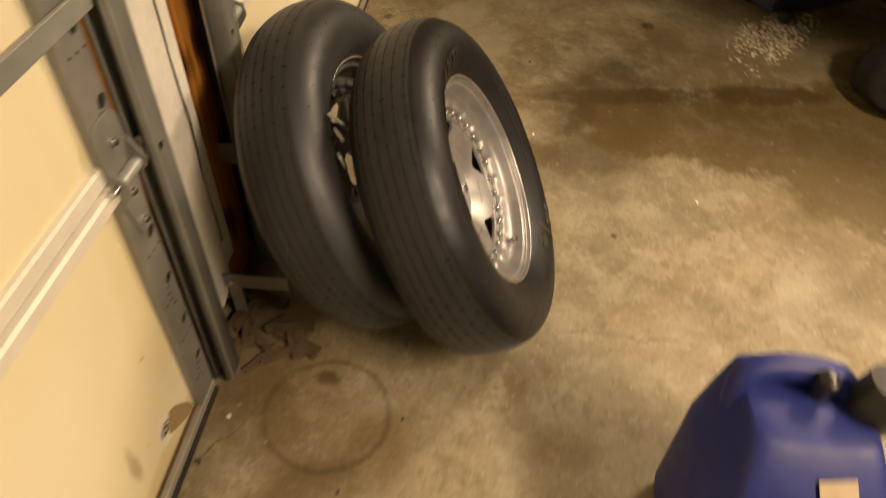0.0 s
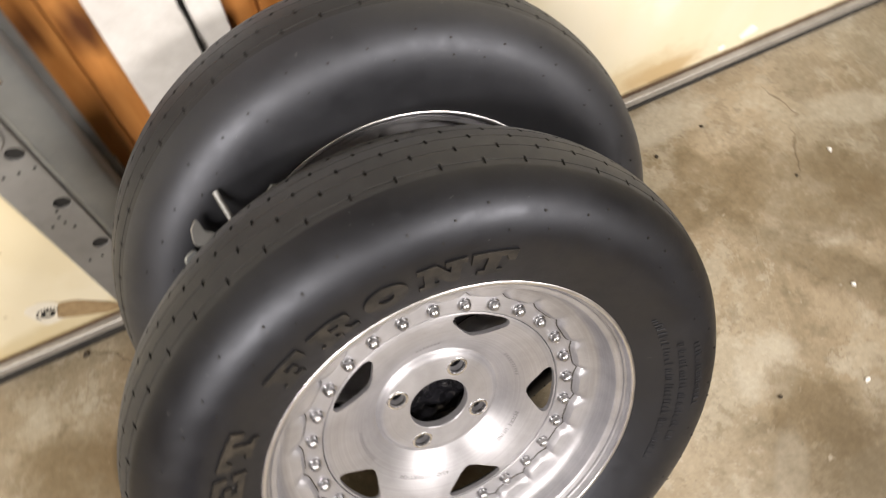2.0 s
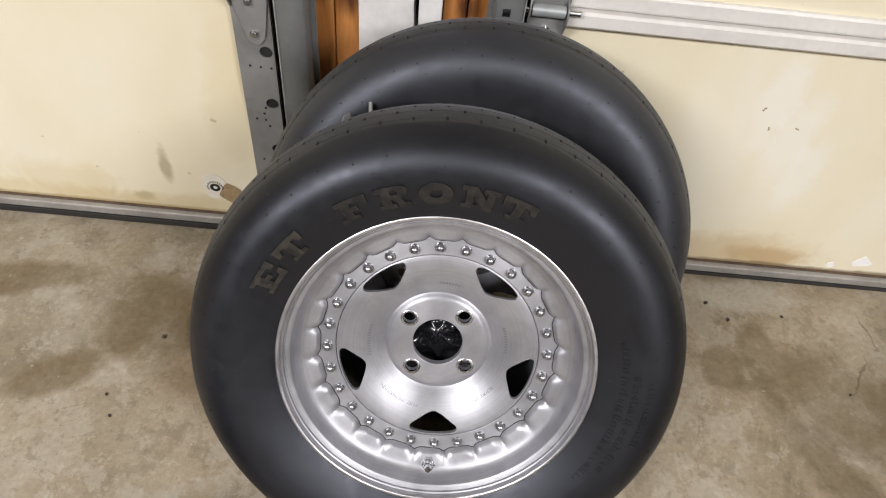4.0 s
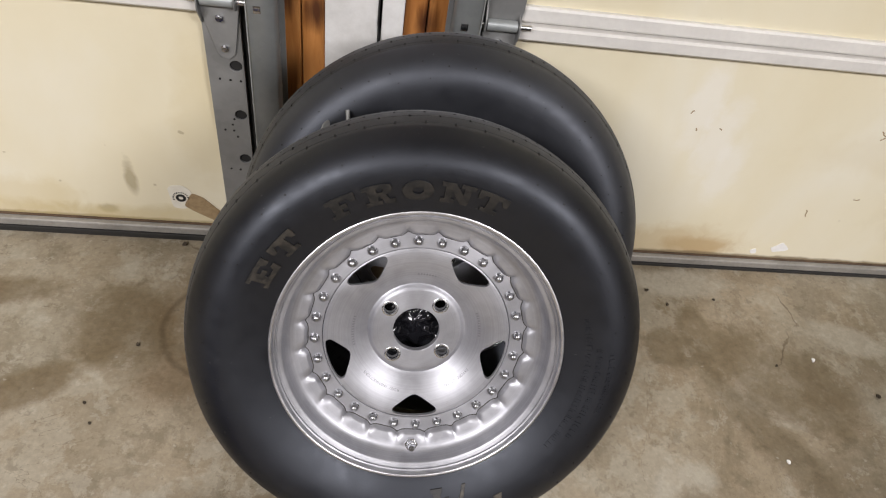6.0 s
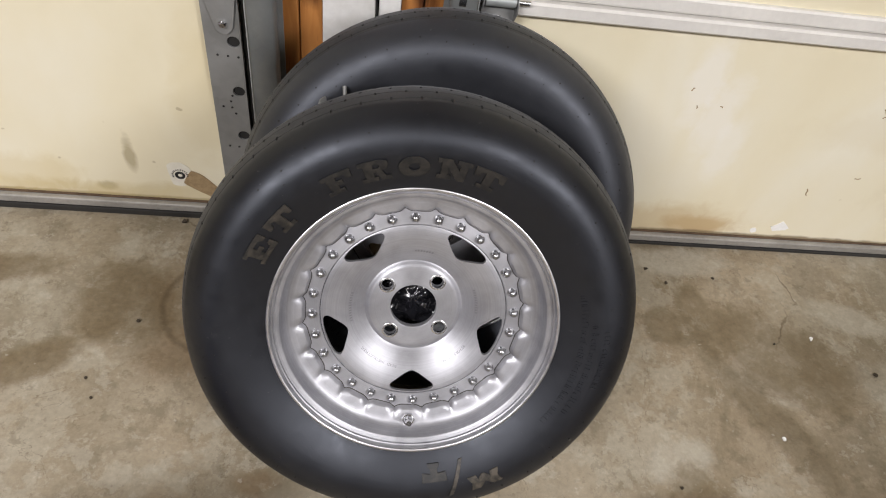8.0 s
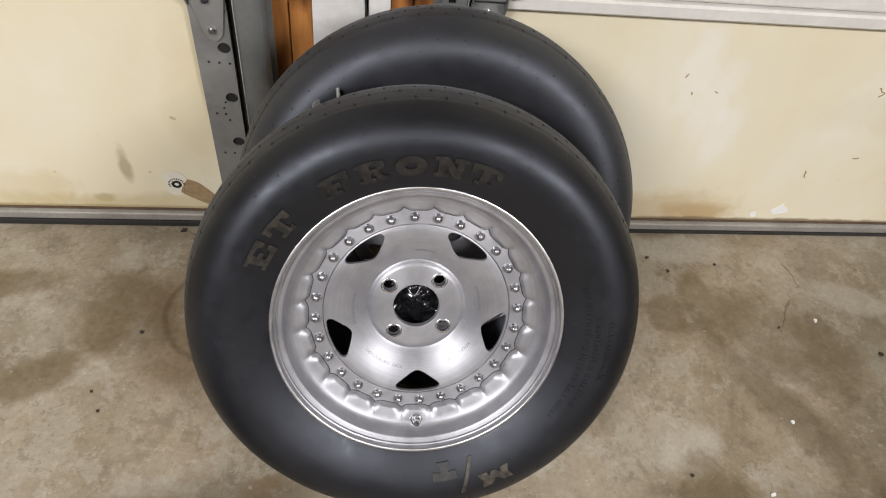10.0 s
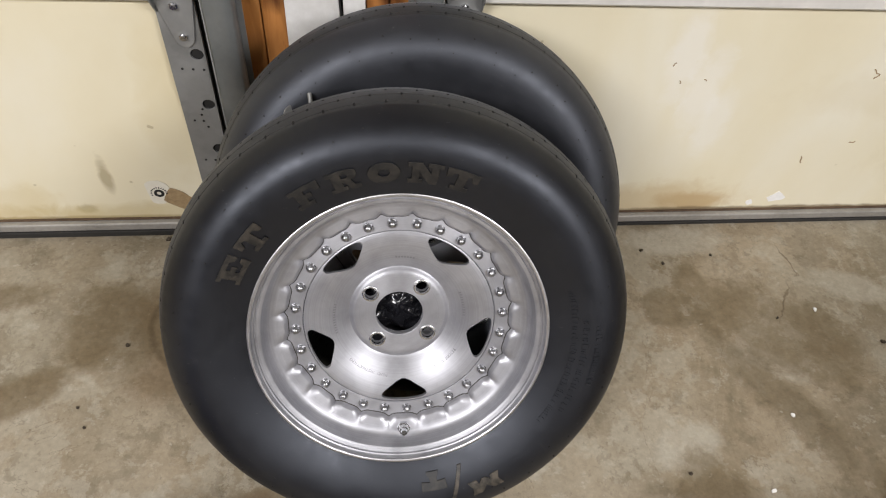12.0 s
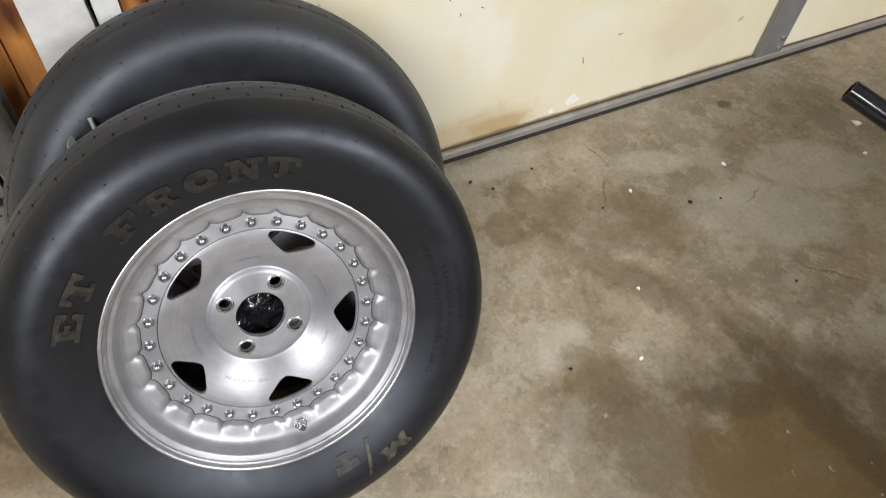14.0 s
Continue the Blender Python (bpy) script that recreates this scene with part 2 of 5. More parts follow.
def make_door_skin():
    """Cream painted door panel: faint vertical clouds, dirt and rust along the foot."""
    n = Nodes("cream_door_panel")
    pos = n.world_pos()
    sx = n.add("ShaderNodeMapping", Scale=(1.0, 1.0, 0.45))
    n.link(pos, sx.inputs["Vector"])
    clouds = n.noise(sx.outputs[0], 3.2, 5, 0.5, 0.3)
    fine = n.noise(pos, 60.0, 4, 0.6)
    warp = n.noise(pos, 14.0, 6, 0.62, 0.5)
    colour = n.ramp(clouds, [(0.30, (0.70, 0.625, 0.440)), (0.52, (0.75, 0.690, 0.520)), (0.72, (0.78, 0.740, 0.610))])
    spots = [
        (0.66, 0.055, 0.190, 0.065, 0.42, (0.50, 0.34, 0.13)), (0.76, 0.060, 0.09, 0.026, 0.45, (0.42, 0.25, 0.09)), (0.85, 0.030, 0.50, 0.009, 0.85, (0.22, 0.16, 0.09)), (1.45, 0.030, 0.34, 0.007, 0.7, (0.26, 0.20, 0.11)), (-0.70, 0.037, 0.50, 0.008, 0.8, (0.26, 0.19, 0.10)),
        (-0.522, 0.155, 0.012, 0.050, 0.75, (0.36, 0.30, 0.18)), (-0.583, 0.065, 0.020, 0.012, 0.7, (0.34, 0.29, 0.18)), (-0.74, 0.085, 0.10, 0.055, 0.30, (0.55, 0.42, 0.17)),
        (-0.45, 0.05, 0.28, 0.030, 0.45, (0.52, 0.42, 0.21)), (0.605, 0.44, 0.034, 0.10, 0.50, (0.83, 0.81, 0.76)), (0.665, 0.37, 0.040, 0.09, 0.45, (0.83, 0.81, 0.76)), (0.715, 0.29, 0.030, 0.08, 0.45, (0.82, 0.80, 0.74)), (1.10, 0.36, 0.22, 0.05, 0.30, (0.66, 0.58, 0.40)), (-0.36, 0.30, 0.05, 0.16, 0.3, (0.62, 0.52, 0.30)),
        (-1.0, 0.05, 0.5, 0.03, 0.4, (0.55, 0.43, 0.2)), (1.30, 0.20, 0.14, 0.09, 0.25, (0.55, 0.47, 0.30)),
    ]
    for cx, cz, rx, rz, force, tint in spots:
        m = n.span(n.blob(pos, cx, cz, rx * 1.3, rz * 1.3, "xz", warp, 1.3), 0.0, 0.5, 0.0, force)
        colour = n.mix(m, colour, tint)
    flecks = n.span(n.noise(pos, 26.0, 2, 0.4), 0.735, 0.76, 0.0, 0.55)
    colour = n.mix(flecks, colour, (0.33, 0.26, 0.14))
    n.set(Base_Color=colour, Roughness=n.span(warp, 0.3, 0.7, 0.42, 0.62), Specular_IOR_Level=0.3)
    return n.bump(n.math("ADD", n.math("MULTIPLY", clouds, 0.7), n.math("MULTIPLY", fine, 0.3)), 0.10, 0.004).mat


def make_wood():
    n = Nodes("knotty_brown_wood")
    v = n.coords((1, 1, 0.10))
    warp = n.noise(v, 5.0, 4, 0.5, 1.2)
    lines = n.noise(v, 70.0, 5, 0.6, 0.8)
    both = n.math("ADD", n.math("MULTIPLY", warp, 0.6), n.math("MULTIPLY", lines, 0.4))
    colour = n.ramp(both, [(0.30, (0.150, 0.046, 0.011)), (0.46, (0.370, 0.138, 0.032)), (0.70, (0.520, 0.235, 0.066))])
    k = n.add("ShaderNodeTexVoronoi", Scale=1.0)
    n.link(n.coords((11, 11, 6.5)), k.inputs["Vector"])
    colour = n.mix(n.span(n.math("ADD", k.outputs["Distance"], n.math("MULTIPLY", n.math("SUBTRACT", lines, 0.5), 0.25)), 0.14, 0.33, 0.92, 0.0), colour, (0.050, 0.012, 0.004))
    crack = n.noise(n.coords((1, 1, 0.06)), 130.0, 4, 0.6, 0.4)
    colour = n.mix(n.span(crack, 0.66, 0.72, 0.0, 0.7), colour, (0.045, 0.014, 0.005))
    n.set(Base_Color=colour, Roughness=n.span(lines, 0.3, 0.7, 0.42, 0.62))
    return n.bump(lines, 0.25, 0.002).mat


def make_galvanised(name, dark, light, rough):
    n = Nodes(name)
    v = n.coords()
    vor = n.add("ShaderNodeTexVoronoi", Scale=75.0)
    n.link(v, vor.inputs["Vector"])
    sp = n.add("ShaderNodeSeparateColor")
    n.link(vor.outputs["Color"], sp.inputs[0])
    big = n.noise(v, 9.0, 6, 0.6)
    both = n.math("ADD", n.math("MULTIPLY", sp.outputs[0], 0.07), n.math("MULTIPLY", big, 0.93))
    n.set(Base_Color=n.ramp(both, [(0.28, dark), (0.72, light)]), Metallic=0.45, Roughness=n.span(big, 0.3, 0.7, rough - 0.1, rough + 0.12))
    return n.bump(n.noise(v, 60.0, 4), 0.08, 0.001).mat


def make_rubber(name, dark, light, lo, hi, scale, gloss=0.5, dust=0.0):
    n = Nodes(name)
    v = n.coords()
    big, fine = n.noise(v, scale, 6, 0.6, 0.3), n.noise(v, 320.0, 3, 0.6)
    scuff = n.noise(n.coords((1, 1, 1)), 46.0, 6, 0.7, 0.6)
    colour = n.ramp(big, [(0.3, dark), (0.7, light)])
    colour = n.mix(n.span(scuff, 0.66, 0.80, 0.0, 0.32), colour, (0.06, 0.055, 0.05))
    fleck = n.noise(n.coords((1.0, 2.2, 1.0)), 90.0, 4, 0.6)
    colour = n.mix(n.span(fleck, 0.70, 0.75, 0.0, 0.45), colour, (0.10, 0.098, 0.095))
    n.set(Base_Color=colour, Roughness=n.math("ADD", n.span(big, 0.3, 0.7, lo, hi), n.span(n.noise(v, 38.0, 6, 0.65), 0.35, 0.65, -0.05, 0.05)), Specular_IOR_Level=gloss, Specular_Tint=(0.83, 0.88, 1.0), Sheen_Weight=dust, Sheen_Roughness=0.45, Sheen_Tint=(0.80, 0.82, 0.88))
    lumps = n.noise(v, 34.0, 5, 0.6)
    return n.bump(n.math("ADD", n.math("MULTIPLY", fine, 0.35), n.math("ADD", n.math("MULTIPLY", big, 0.3), n.math("MULTIPLY", lumps, 0.35))), 0.14, 0.0016).mat


def make_worn_letters(name, dark, light, from_wear, to_wear):
    n = Nodes(name)
    v = n.coords()
    wear = n.noise(v, 85.0, 6, 0.65, 0.4)
    n.set(Base_Color=n.ramp(wear, [(from_wear, dark), (to_wear, light)]), Roughness=0.52)
    return n.bump(wear, 0.25, 0.001).mat


def make_spun_aluminium(name, dark, light, lo, hi, ring=620.0, bump=0.10, aniso=0.55):
    """Turned metal: fine rings round the local z axis, cloudy oxide on top."""
    n = Nodes(name)
    tc = n.add("ShaderNodeTexCoord")
    sep = n.add("ShaderNodeSeparateXYZ")
    n.link(tc.outputs["Object"], sep.inputs[0])
    r = n.math("SQRT", n.math("ADD", n.math("MULTIPLY", sep.outputs[0], sep.outputs[0]), n.math("MULTIPLY", sep.outputs[1], sep.outputs[1])))
    comb = n.add("ShaderNodeCombineXYZ")
    n.link(r, comb.inputs[0])
    n.link(n.math("MULTIPLY", sep.outputs[2], 1.0), comb.inputs[1])
    rings = n.noise(comb.outputs[0], ring, 3, 0.6)
    clouds = n.noise(tc.outputs["Object"], 22.0, 6, 0.62, 0.4)
    spots = n.noise(tc.outputs["Object"], 150.0, 4, 0.6)
    colour = n.ramp(clouds, [(0.3, dark), (0.7, light)])
    colour = n.mix(n.span(spots, 0.64, 0.78, 0.0, 0.35), colour, (0.30, 0.29, 0.28))
    colour = n.mix(n.span(rings, 0.35, 0.65, 0.0, 0.35), colour, n.mix(1.0, colour, (0.72, 0.72, 0.73), "MULTIPLY"))
    rough = n.math("ADD", n.span(clouds, 0.3, 0.7, lo, hi), n.math("MULTIPLY", n.math("SUBTRACT", rings, 0.5), 0.12))
    tangent = n.add("ShaderNodeTangent")
    tangent.direction_type, tangent.axis = "RADIAL", "Z"
    n.link(tangent.outputs[0], n.bsdf.inputs["Tangent"])
    n.set(Base_Color=colour, Metallic=0.78, Roughness=rough, Anisotropic=aniso, Anisotropic_Rotation=0.25)
    return n.bump(rings, bump, 0.0006).mat


CONCRETE, DOOR_SKIN, WOOD = make_concrete(), make_door_skin(), make_wood()
STILE = make_galvanised("dull_galvanised_steel", (0.205, 0.207, 0.204), (0.305, 0.305, 0.298), 0.52)
TRACK = make_galvanised("grey_zinc_track", (0.25, 0.27, 0.275), (0.40, 0.42, 0.42), 0.42)
RAIL_GREY = plain("pale_zinc_edge", (0.40, 0.42, 0.42), (0.56, 0.58, 0.57), 0.40, 0.4, 12, 0.05)
RAIL = plain("white_aluminium_rail", (0.60, 0.58, 0.55), (0.74, 0.72, 0.68), 0.38, 0.0, 9, 0.05)
FOOT_RAIL = plain("grey_aluminium_foot_rail", (0.26, 0.25, 0.23), (0.41, 0.39, 0.365), 0.45, 0.35, 14, 0.1)
SEAL_AND_GAP = plain("black_seal_and_gap", (0.012, 0.011, 0.010), (0.03, 0.028, 0.025), 0.8)
WHITE_BOARD = plain("white_painted_board", (0.56, 0.545, 0.52), (0.82, 0.815, 0.80), 0.5, 0.0, 6, 0.15)
PLASTER = plain("off_white_plaster", (0.56, 0.54, 0.50), (0.66, 0.64, 0.60), 0.8, 0.0, 5, 0.15)
CEILING_BOARD = plain("grey_ceiling_board", (0.33, 0.32, 0.30), (0.43, 0.415, 0.39), 0.85, 0.0, 5, 0.15)
DARK_WALL = plain("dark_unseen_wall", (0.065, 0.050, 0.036), (0.12, 0.095, 0.07), 0.85, 0.0, 7, 0.2)
SIDEWALL = make_rubber("smooth_sidewall_rubber", (0.0034, 0.0034, 0.0044), (0.0060, 0.0060, 0.0073), 0.42, 0.49, 9.0, 0.56, 0.0)
# Lighter copy of the sidewall; the back tyre's brighter light is in its colour.
LIT_SIDEWALL = make_rubber("lit_sidewall_rubber", (0.0094, 0.0097, 0.0116), (0.0178, 0.0182, 0.0208), 0.47, 0.54, 9.0, 0.80, 0.08)
TREAD = make_rubber("dusty_tread_rubber", (0.0120, 0.0118, 0.0114), (0.0200, 0.0196, 0.0186), 0.54, 0.68, 30.0, 0.5, 0.10)
LETTER = make_worn_letters("raised_letter_rubber", (0.0060, 0.0060, 0.0062), (0.034, 0.029, 0.024), 0.42, 0.74)
BROWN_LETTER = make_worn_letters("brownish_letter_rubber", (0.0080, 0.0074, 0.0064), (0.052, 0.043, 0.033), 0.42, 0.74)
TAN_LETTER = make_worn_letters("tan_letter_rubber", (0.010, 0.0092, 0.0080), (0.068, 0.057, 0.043), 0.35, 0.64)
BOLT = plain("dulled_steel_bolt", (0.34, 0.34, 0.35), (0.48, 0.48, 0.49), 0.30, 1.0, 60, 0.0, 0.06)
SEAM = plain("grime_and_shade_seam", (0.020, 0.018, 0.016), (0.075, 0.068, 0.060), 0.6, 0.3, 60, 0.1)
DARK = plain("near_black_matte", (0.008, 0.008, 0.008), (0.016, 0.015, 0.014), 0.8, bump=0)
DISC = make_spun_aluminium("brushed_aluminium_disc", (0.36, 0.361, 0.384), (0.47, 0.470, 0.498), 0.43, 0.51)
LIP = make_spun_aluminium("spun_aluminium_lip", (0.34, 0.341, 0.364), (0.50, 0.500, 0.528), 0.41, 0.53, 520.0, 0.14, 0.40)
HIGHLIT_EDGE = plain("highlit_rolled_aluminium", (0.58, 0.58, 0.60), (0.74, 0.74, 0.76), 0.34, 1.0, 40, 0.0, 0.05)
BARREL = make_spun_aluminium("shade_darkened_aluminium", (0.09, 0.088, 0.085), (0.17, 0.165, 0.16), 0.45, 0.6)
STEEL = plain("bright_steel", (0.55, 0.55, 0.56), (0.72, 0.72, 0.73), 0.22, 1.0, 60, 0.0, 0.06)
FAINT = plain("faintly_engraved_metal", (0.26, 0.26, 0.27), (0.36, 0.36, 0.37), 0.5, 0.8, 60, 0)
ENGRAVED = plain("engraved_grey", (0.15, 0.15, 0.155), (0.24, 0.24, 0.245), 0.5, 0.8, 60, 0)
BLUE = plain("blue_polythene", (0.006, 0.015, 0.140), (0.010, 0.028, 0.215), 0.50, 0.0, 14, 0.08)
BLACK_PLASTIC = plain("black_plastic", (0.012, 0.012, 0.013), (0.026, 0.026, 0.027), 0.4)
BLACK_PAINT = plain("glossy_black_paint", (0.006, 0.006, 0.008), (0.012, 0.012, 0.014), 0.16, 0.0, 20, 0.02, 0.04)
JACK_BLUE = plain("dark_blue_jack_paint", (0.010, 0.014, 0.034), (0.026, 0.036, 0.080), 0.46, 0.0, 24, 0.15)
RED = plain("red_grip_tape", (0.36, 0.010, 0.012), (0.52, 0.020, 0.022), 0.5)
BRASS = plain("yellowed_plate", (0.34, 0.29, 0.13), (0.50, 0.43, 0.20), 0.5, 0.3)
CAR_GLASS = plain("tinted_glass", (0.006, 0.007, 0.008), (0.010, 0.011, 0.012), 0.06, 0.0, 4, 0.0, 0.02)
BLACK_CLOTH = plain("black_cloth", (0.004, 0.004, 0.005), (0.009, 0.009, 0.010), 0.85, 0.0, 40, 0.3)
CAR_WHITE = plain("white_car_paint", (0.72, 0.73, 0.74), (0.80, 0.81, 0.82), 0.25, 0.0, 3, 0.0)
PAPER = plain("yellowed_label_paper", (0.66, 0.62, 0.52), (0.80, 0.77, 0.68), 0.7, 0, 60, 0.1)
TAN_PAPER = plain("tan_scrap_paper", (0.40, 0.31, 0.22), (0.54, 0.44, 0.33), 0.7, 0, 40, 0.15)
TORN = plain("torn_brown_backing", (0.22, 0.145, 0.070), (0.40, 0.29, 0.16), 0.8, 0, 70, 0.3)
ROT = plain("rotten_wood", (0.045, 0.027, 0.016), (0.150, 0.098, 0.060), 0.85, 0, 45, 0.5)
GRIT = plain("pale_absorbent_granules", (0.42, 0.37, 0.30), (0.70, 0.65, 0.56), 0.85, 0, 90, 0.2)
LEAF = plain("dark_leaf_litter", (0.020, 0.015, 0.010), (0.07, 0.05, 0.03), 0.8, 0, 90, 0.2)
CHIP = plain("white_bare_foam", (0.76, 0.75, 0.73), (0.88, 0.87, 0.85), 0.8, 0, 80, 0.3)
LAMP_WHITE = plain("white_lamp_housing", (0.72, 0.72, 0.70), (0.80, 0.80, 0.78), 0.4)


# ---------------------------------------------------------------- mesh helpers
def thing(name, m, label="", category="", group="", kind=""):
    ob = new(name)
    ob.matrix_world = m
    ob.empty_display_size = 0.05
    return tagged(ob, label, category, group, kind)


def mesh_of(bm, name, mats, smooth=None):
    bmesh.ops.recalc_face_normals(bm, faces=bm.faces[:])
    data = bpy.data.meshes.new(name)
    bm.to_mesh(data)
    bm.free()
    for m in mats if isinstance(mats, (list, tuple)) else [mats]:
        data.materials.append(m)
    if smooth is not None:
        data.shade_smooth()
        data.set_sharp_from_angle(angle=radians(smooth))
    return data


def part(name, bm, material, parent=None, label="", smooth=None, at=None):
    data = bm if isinstance(bm, bpy.types.Mesh) else mesh_of(bm, name, material, smooth)
    ob = new(name, data)
    if parent is not None:
        ob.parent = parent
    if at is not None:
        ob.matrix_basis = at
    return tagged(ob, label)


def box(bm, x0, x1, y0, y1, z0, z1, bevel=0.0):
    m = Matrix.Translation(((x0 + x1) / 2, (y0 + y1) / 2, (z0 + z1) / 2)) @ Matrix.Diagonal((x1 - x0, y1 - y0, z1 - z0, 1))
    made = bmesh.ops.create_cube(bm, size=1, matrix=m)["verts"]
    if bevel:
        edges = list({e for v in made for e in v.link_edges})
        bmesh.ops.bevel(bm, geom=edges, offset=bevel, segments=2, profile=0.5, affect="EDGES")
    return bm


def boxed(x0, x1, y0, y1, z0, z1, bevel=0.0):
    return box(bmesh.new(), x0, x1, y0, y1, z0, z1, bevel)


def tube(bm, a, b, r0, r1=None, seg=20, caps=True):
    """A round bar from a to b."""
    a, b = Vector(a), Vector(b)
    m = Matrix.Translation((a + b) / 2) @ (b - a).to_track_quat("Z", "Y").to_matrix().to_4x4()
    bmesh.ops.create_cone(bm, cap_ends=caps, segments=seg, radius1=r0, radius2=r0 if r1 is None else r1, depth=(b - a).length, matrix=m)
    return bm


def revolve(bm, profile, seg=96, wave=None):
    """Turns (radius, height) pairs round z. wave(i, angle) adds to the radius and the height of the i-th pair."""
    rings = []
    for i, (r, h) in enumerate(profile):
        ring = []
        for s in range(seg):
            a = 2 * math.pi * s / seg
            dr, dh = wave(i, a) if wave else (0.0, 0.0)
            ring.append(bm.verts.new(((r + dr) * math.cos(a), (r + dr) * math.sin(a), h + dh)))
        rings.append(ring)
    for one, two in zip(rings, rings[1:]):
        for s in range(seg):
            t = (s + 1) % seg
            bm.faces.new((one[s], one[t], two[t], two[s]))
    return rings


def flat_shape(outlines, depth, bevel=0.0, name="plate"):
    """A plate cut out of closed outlines (the first is the outside, the rest are holes), extruded by depth both ways."""
    cu = bpy.data.curves.new(name, "CURVE")
    cu.dimensions, cu.fill_mode, cu.extrude, cu.bevel_depth, cu.bevel_resolution = "2D", "BOTH", depth, bevel, 2
    for pts in outlines:
        sp = cu.splines.new("POLY")
        sp.points.add(len(pts) - 1)
        for q, (x, y) in zip(sp.points, pts):
            q.co = (x, y, 0, 1)
        sp.use_cyclic_u = True
    return curve_mesh(cu)


def curve_mesh(cu):
    ob = bpy.data.objects.new("shape", cu)
    scene.collection.objects.link(ob)
    data = bpy.data.meshes.new_from_object(ob.evaluated_get(bpy.context.evaluated_depsgraph_get()))
    bpy.data.objects.remove(ob)
    bpy.data.curves.remove(cu)
    bm = bmesh.new()
    bm.from_mesh(data)
    bpy.data.meshes.remove(data)
    return bm


def circle(r, seg=64, cx=0.0, cy=0.0):
    return [(cx + r * math.cos(2 * math.pi * s / seg), cy + r * math.sin(2 * math.pi * s / seg)) for s in range(seg)]


def rounded(pts, cut=0.2, steps=3):
    """Rounds the corners of a closed outline."""
    for _ in range(steps):
        out = []
        for (ax, ay), (bx, by) in zip(pts, pts[1:] + pts[:1]):
            out += [(ax + (bx - ax) * cut, ay + (by - ay) * cut), (bx + (ax - bx) * cut, by + (ay - by) * cut)]
        pts, cut = out, 0.25
    return pts


# ---------------------------------------------------------------- floor, walls, ceiling
FLOOR = part("floor", boxed(-4.2, 5.2, -7.0, 0.30, -0.12, 0.0), CONCRETE)
tagged(FLOOR, "mottled concrete garage floor with brown oil stains", "floor", kind="structure")
# Unseen ceiling and side walls, coloured dark to limit light bouncing back.
CEILING = part("ceiling", boxed(-4.4, 5.4, -7.2, 0.5, 2.75, 2.9), CEILING_BOARD)
tagged(CEILING, "plain grey garage ceiling, unseen and darkened to cut bounced light", "ceiling", kind="structure")
for nm, dims in (("wall_west", (-4.4, -4.2, -7.2, 0.30, -0.12, 2.75)), ("wall_east", (5.2, 5.4, -7.2, 0.30, -0.12, 2.75)), ("wall_south", (-4.2, 5.2, -7.2, -7.0, -0.12, 2.75))):
    tagged(part(nm, boxed(*dims), DARK_WALL), "plain brown garage wall, unseen and darkened to cut bounced light", "wall", kind="structure")
HEAD = part("wall_north", boxed(-4.2, 5.2, 0.02, 0.16, 2.46, 2.75), PLASTER)
tagged(HEAD, "plain wall above the garage doors", "wall", kind="structure")

# the post between the two doors: timber studs and a white board
POST = thing("door_post", pose(0, 0, 0), "timber post between garage doors faced with a white board", "post", kind="structure")
for x0, x1, y0 in ((-0.2180, -0.1730, 0.030), (-0.1710, -0.1310, 0.026), (0.0068, 0.0455, 0.032), (0.0475, 0.0865, 0.026), (0.0885, 0.200, 0.030)):
    part("stud", boxed(x0, x1, y0, 0.11, 0.0, 2.458, 0.003), WOOD, POST)
white = flat_shape([[(-0.1290, 2.458), (-0.1290, 0.085), (-0.105, 0.060), (-0.070, 0.072), (-0.052, 0.030), (-0.0400, 0.120), (-0.0400, 2.458)]], 0.013, 0.001)
part("white_board", white, WHITE_BOARD, POST, "white painted board with a broken foot", at=pose(0, 0.024, 0, 90, 0, 0))
part("white_board", boxed(-0.0330, 0.0050, 0.012, 0.038, 0.12, 2.458, 0.002), WHITE_BOARD, POST)
bm = bmesh.new()
prev = (-0.0365, 0.010, 0.19)
for i in range(1, 14):
    nxt = (-0.0365 + 0.0035 * math.sin(i * 1.7), 0.009 + 0.002 * math.sin(i * 0.9), 0.19 + i * 0.06)
    tube(bm, prev, nxt, 0.0016, seg=8)
    prev = nxt
part("loose_wire", bm, DARK, POST, "thin dark wire down the board joint", smooth=40)
# Near-black board painting the deep shade in the gaps beside the studs.
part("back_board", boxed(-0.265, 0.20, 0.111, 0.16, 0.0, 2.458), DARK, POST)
for nm, x0, x1 in (("wall_north_left", -4.2, -3.0), ("wall_north_right", 4.95, 5.2)):
    tagged(part(nm, boxed(x0, x1, 0.02, 0.16, 0.0, 2.458), PLASTER), "plain garage wall beside a door", "wall", kind="structure")


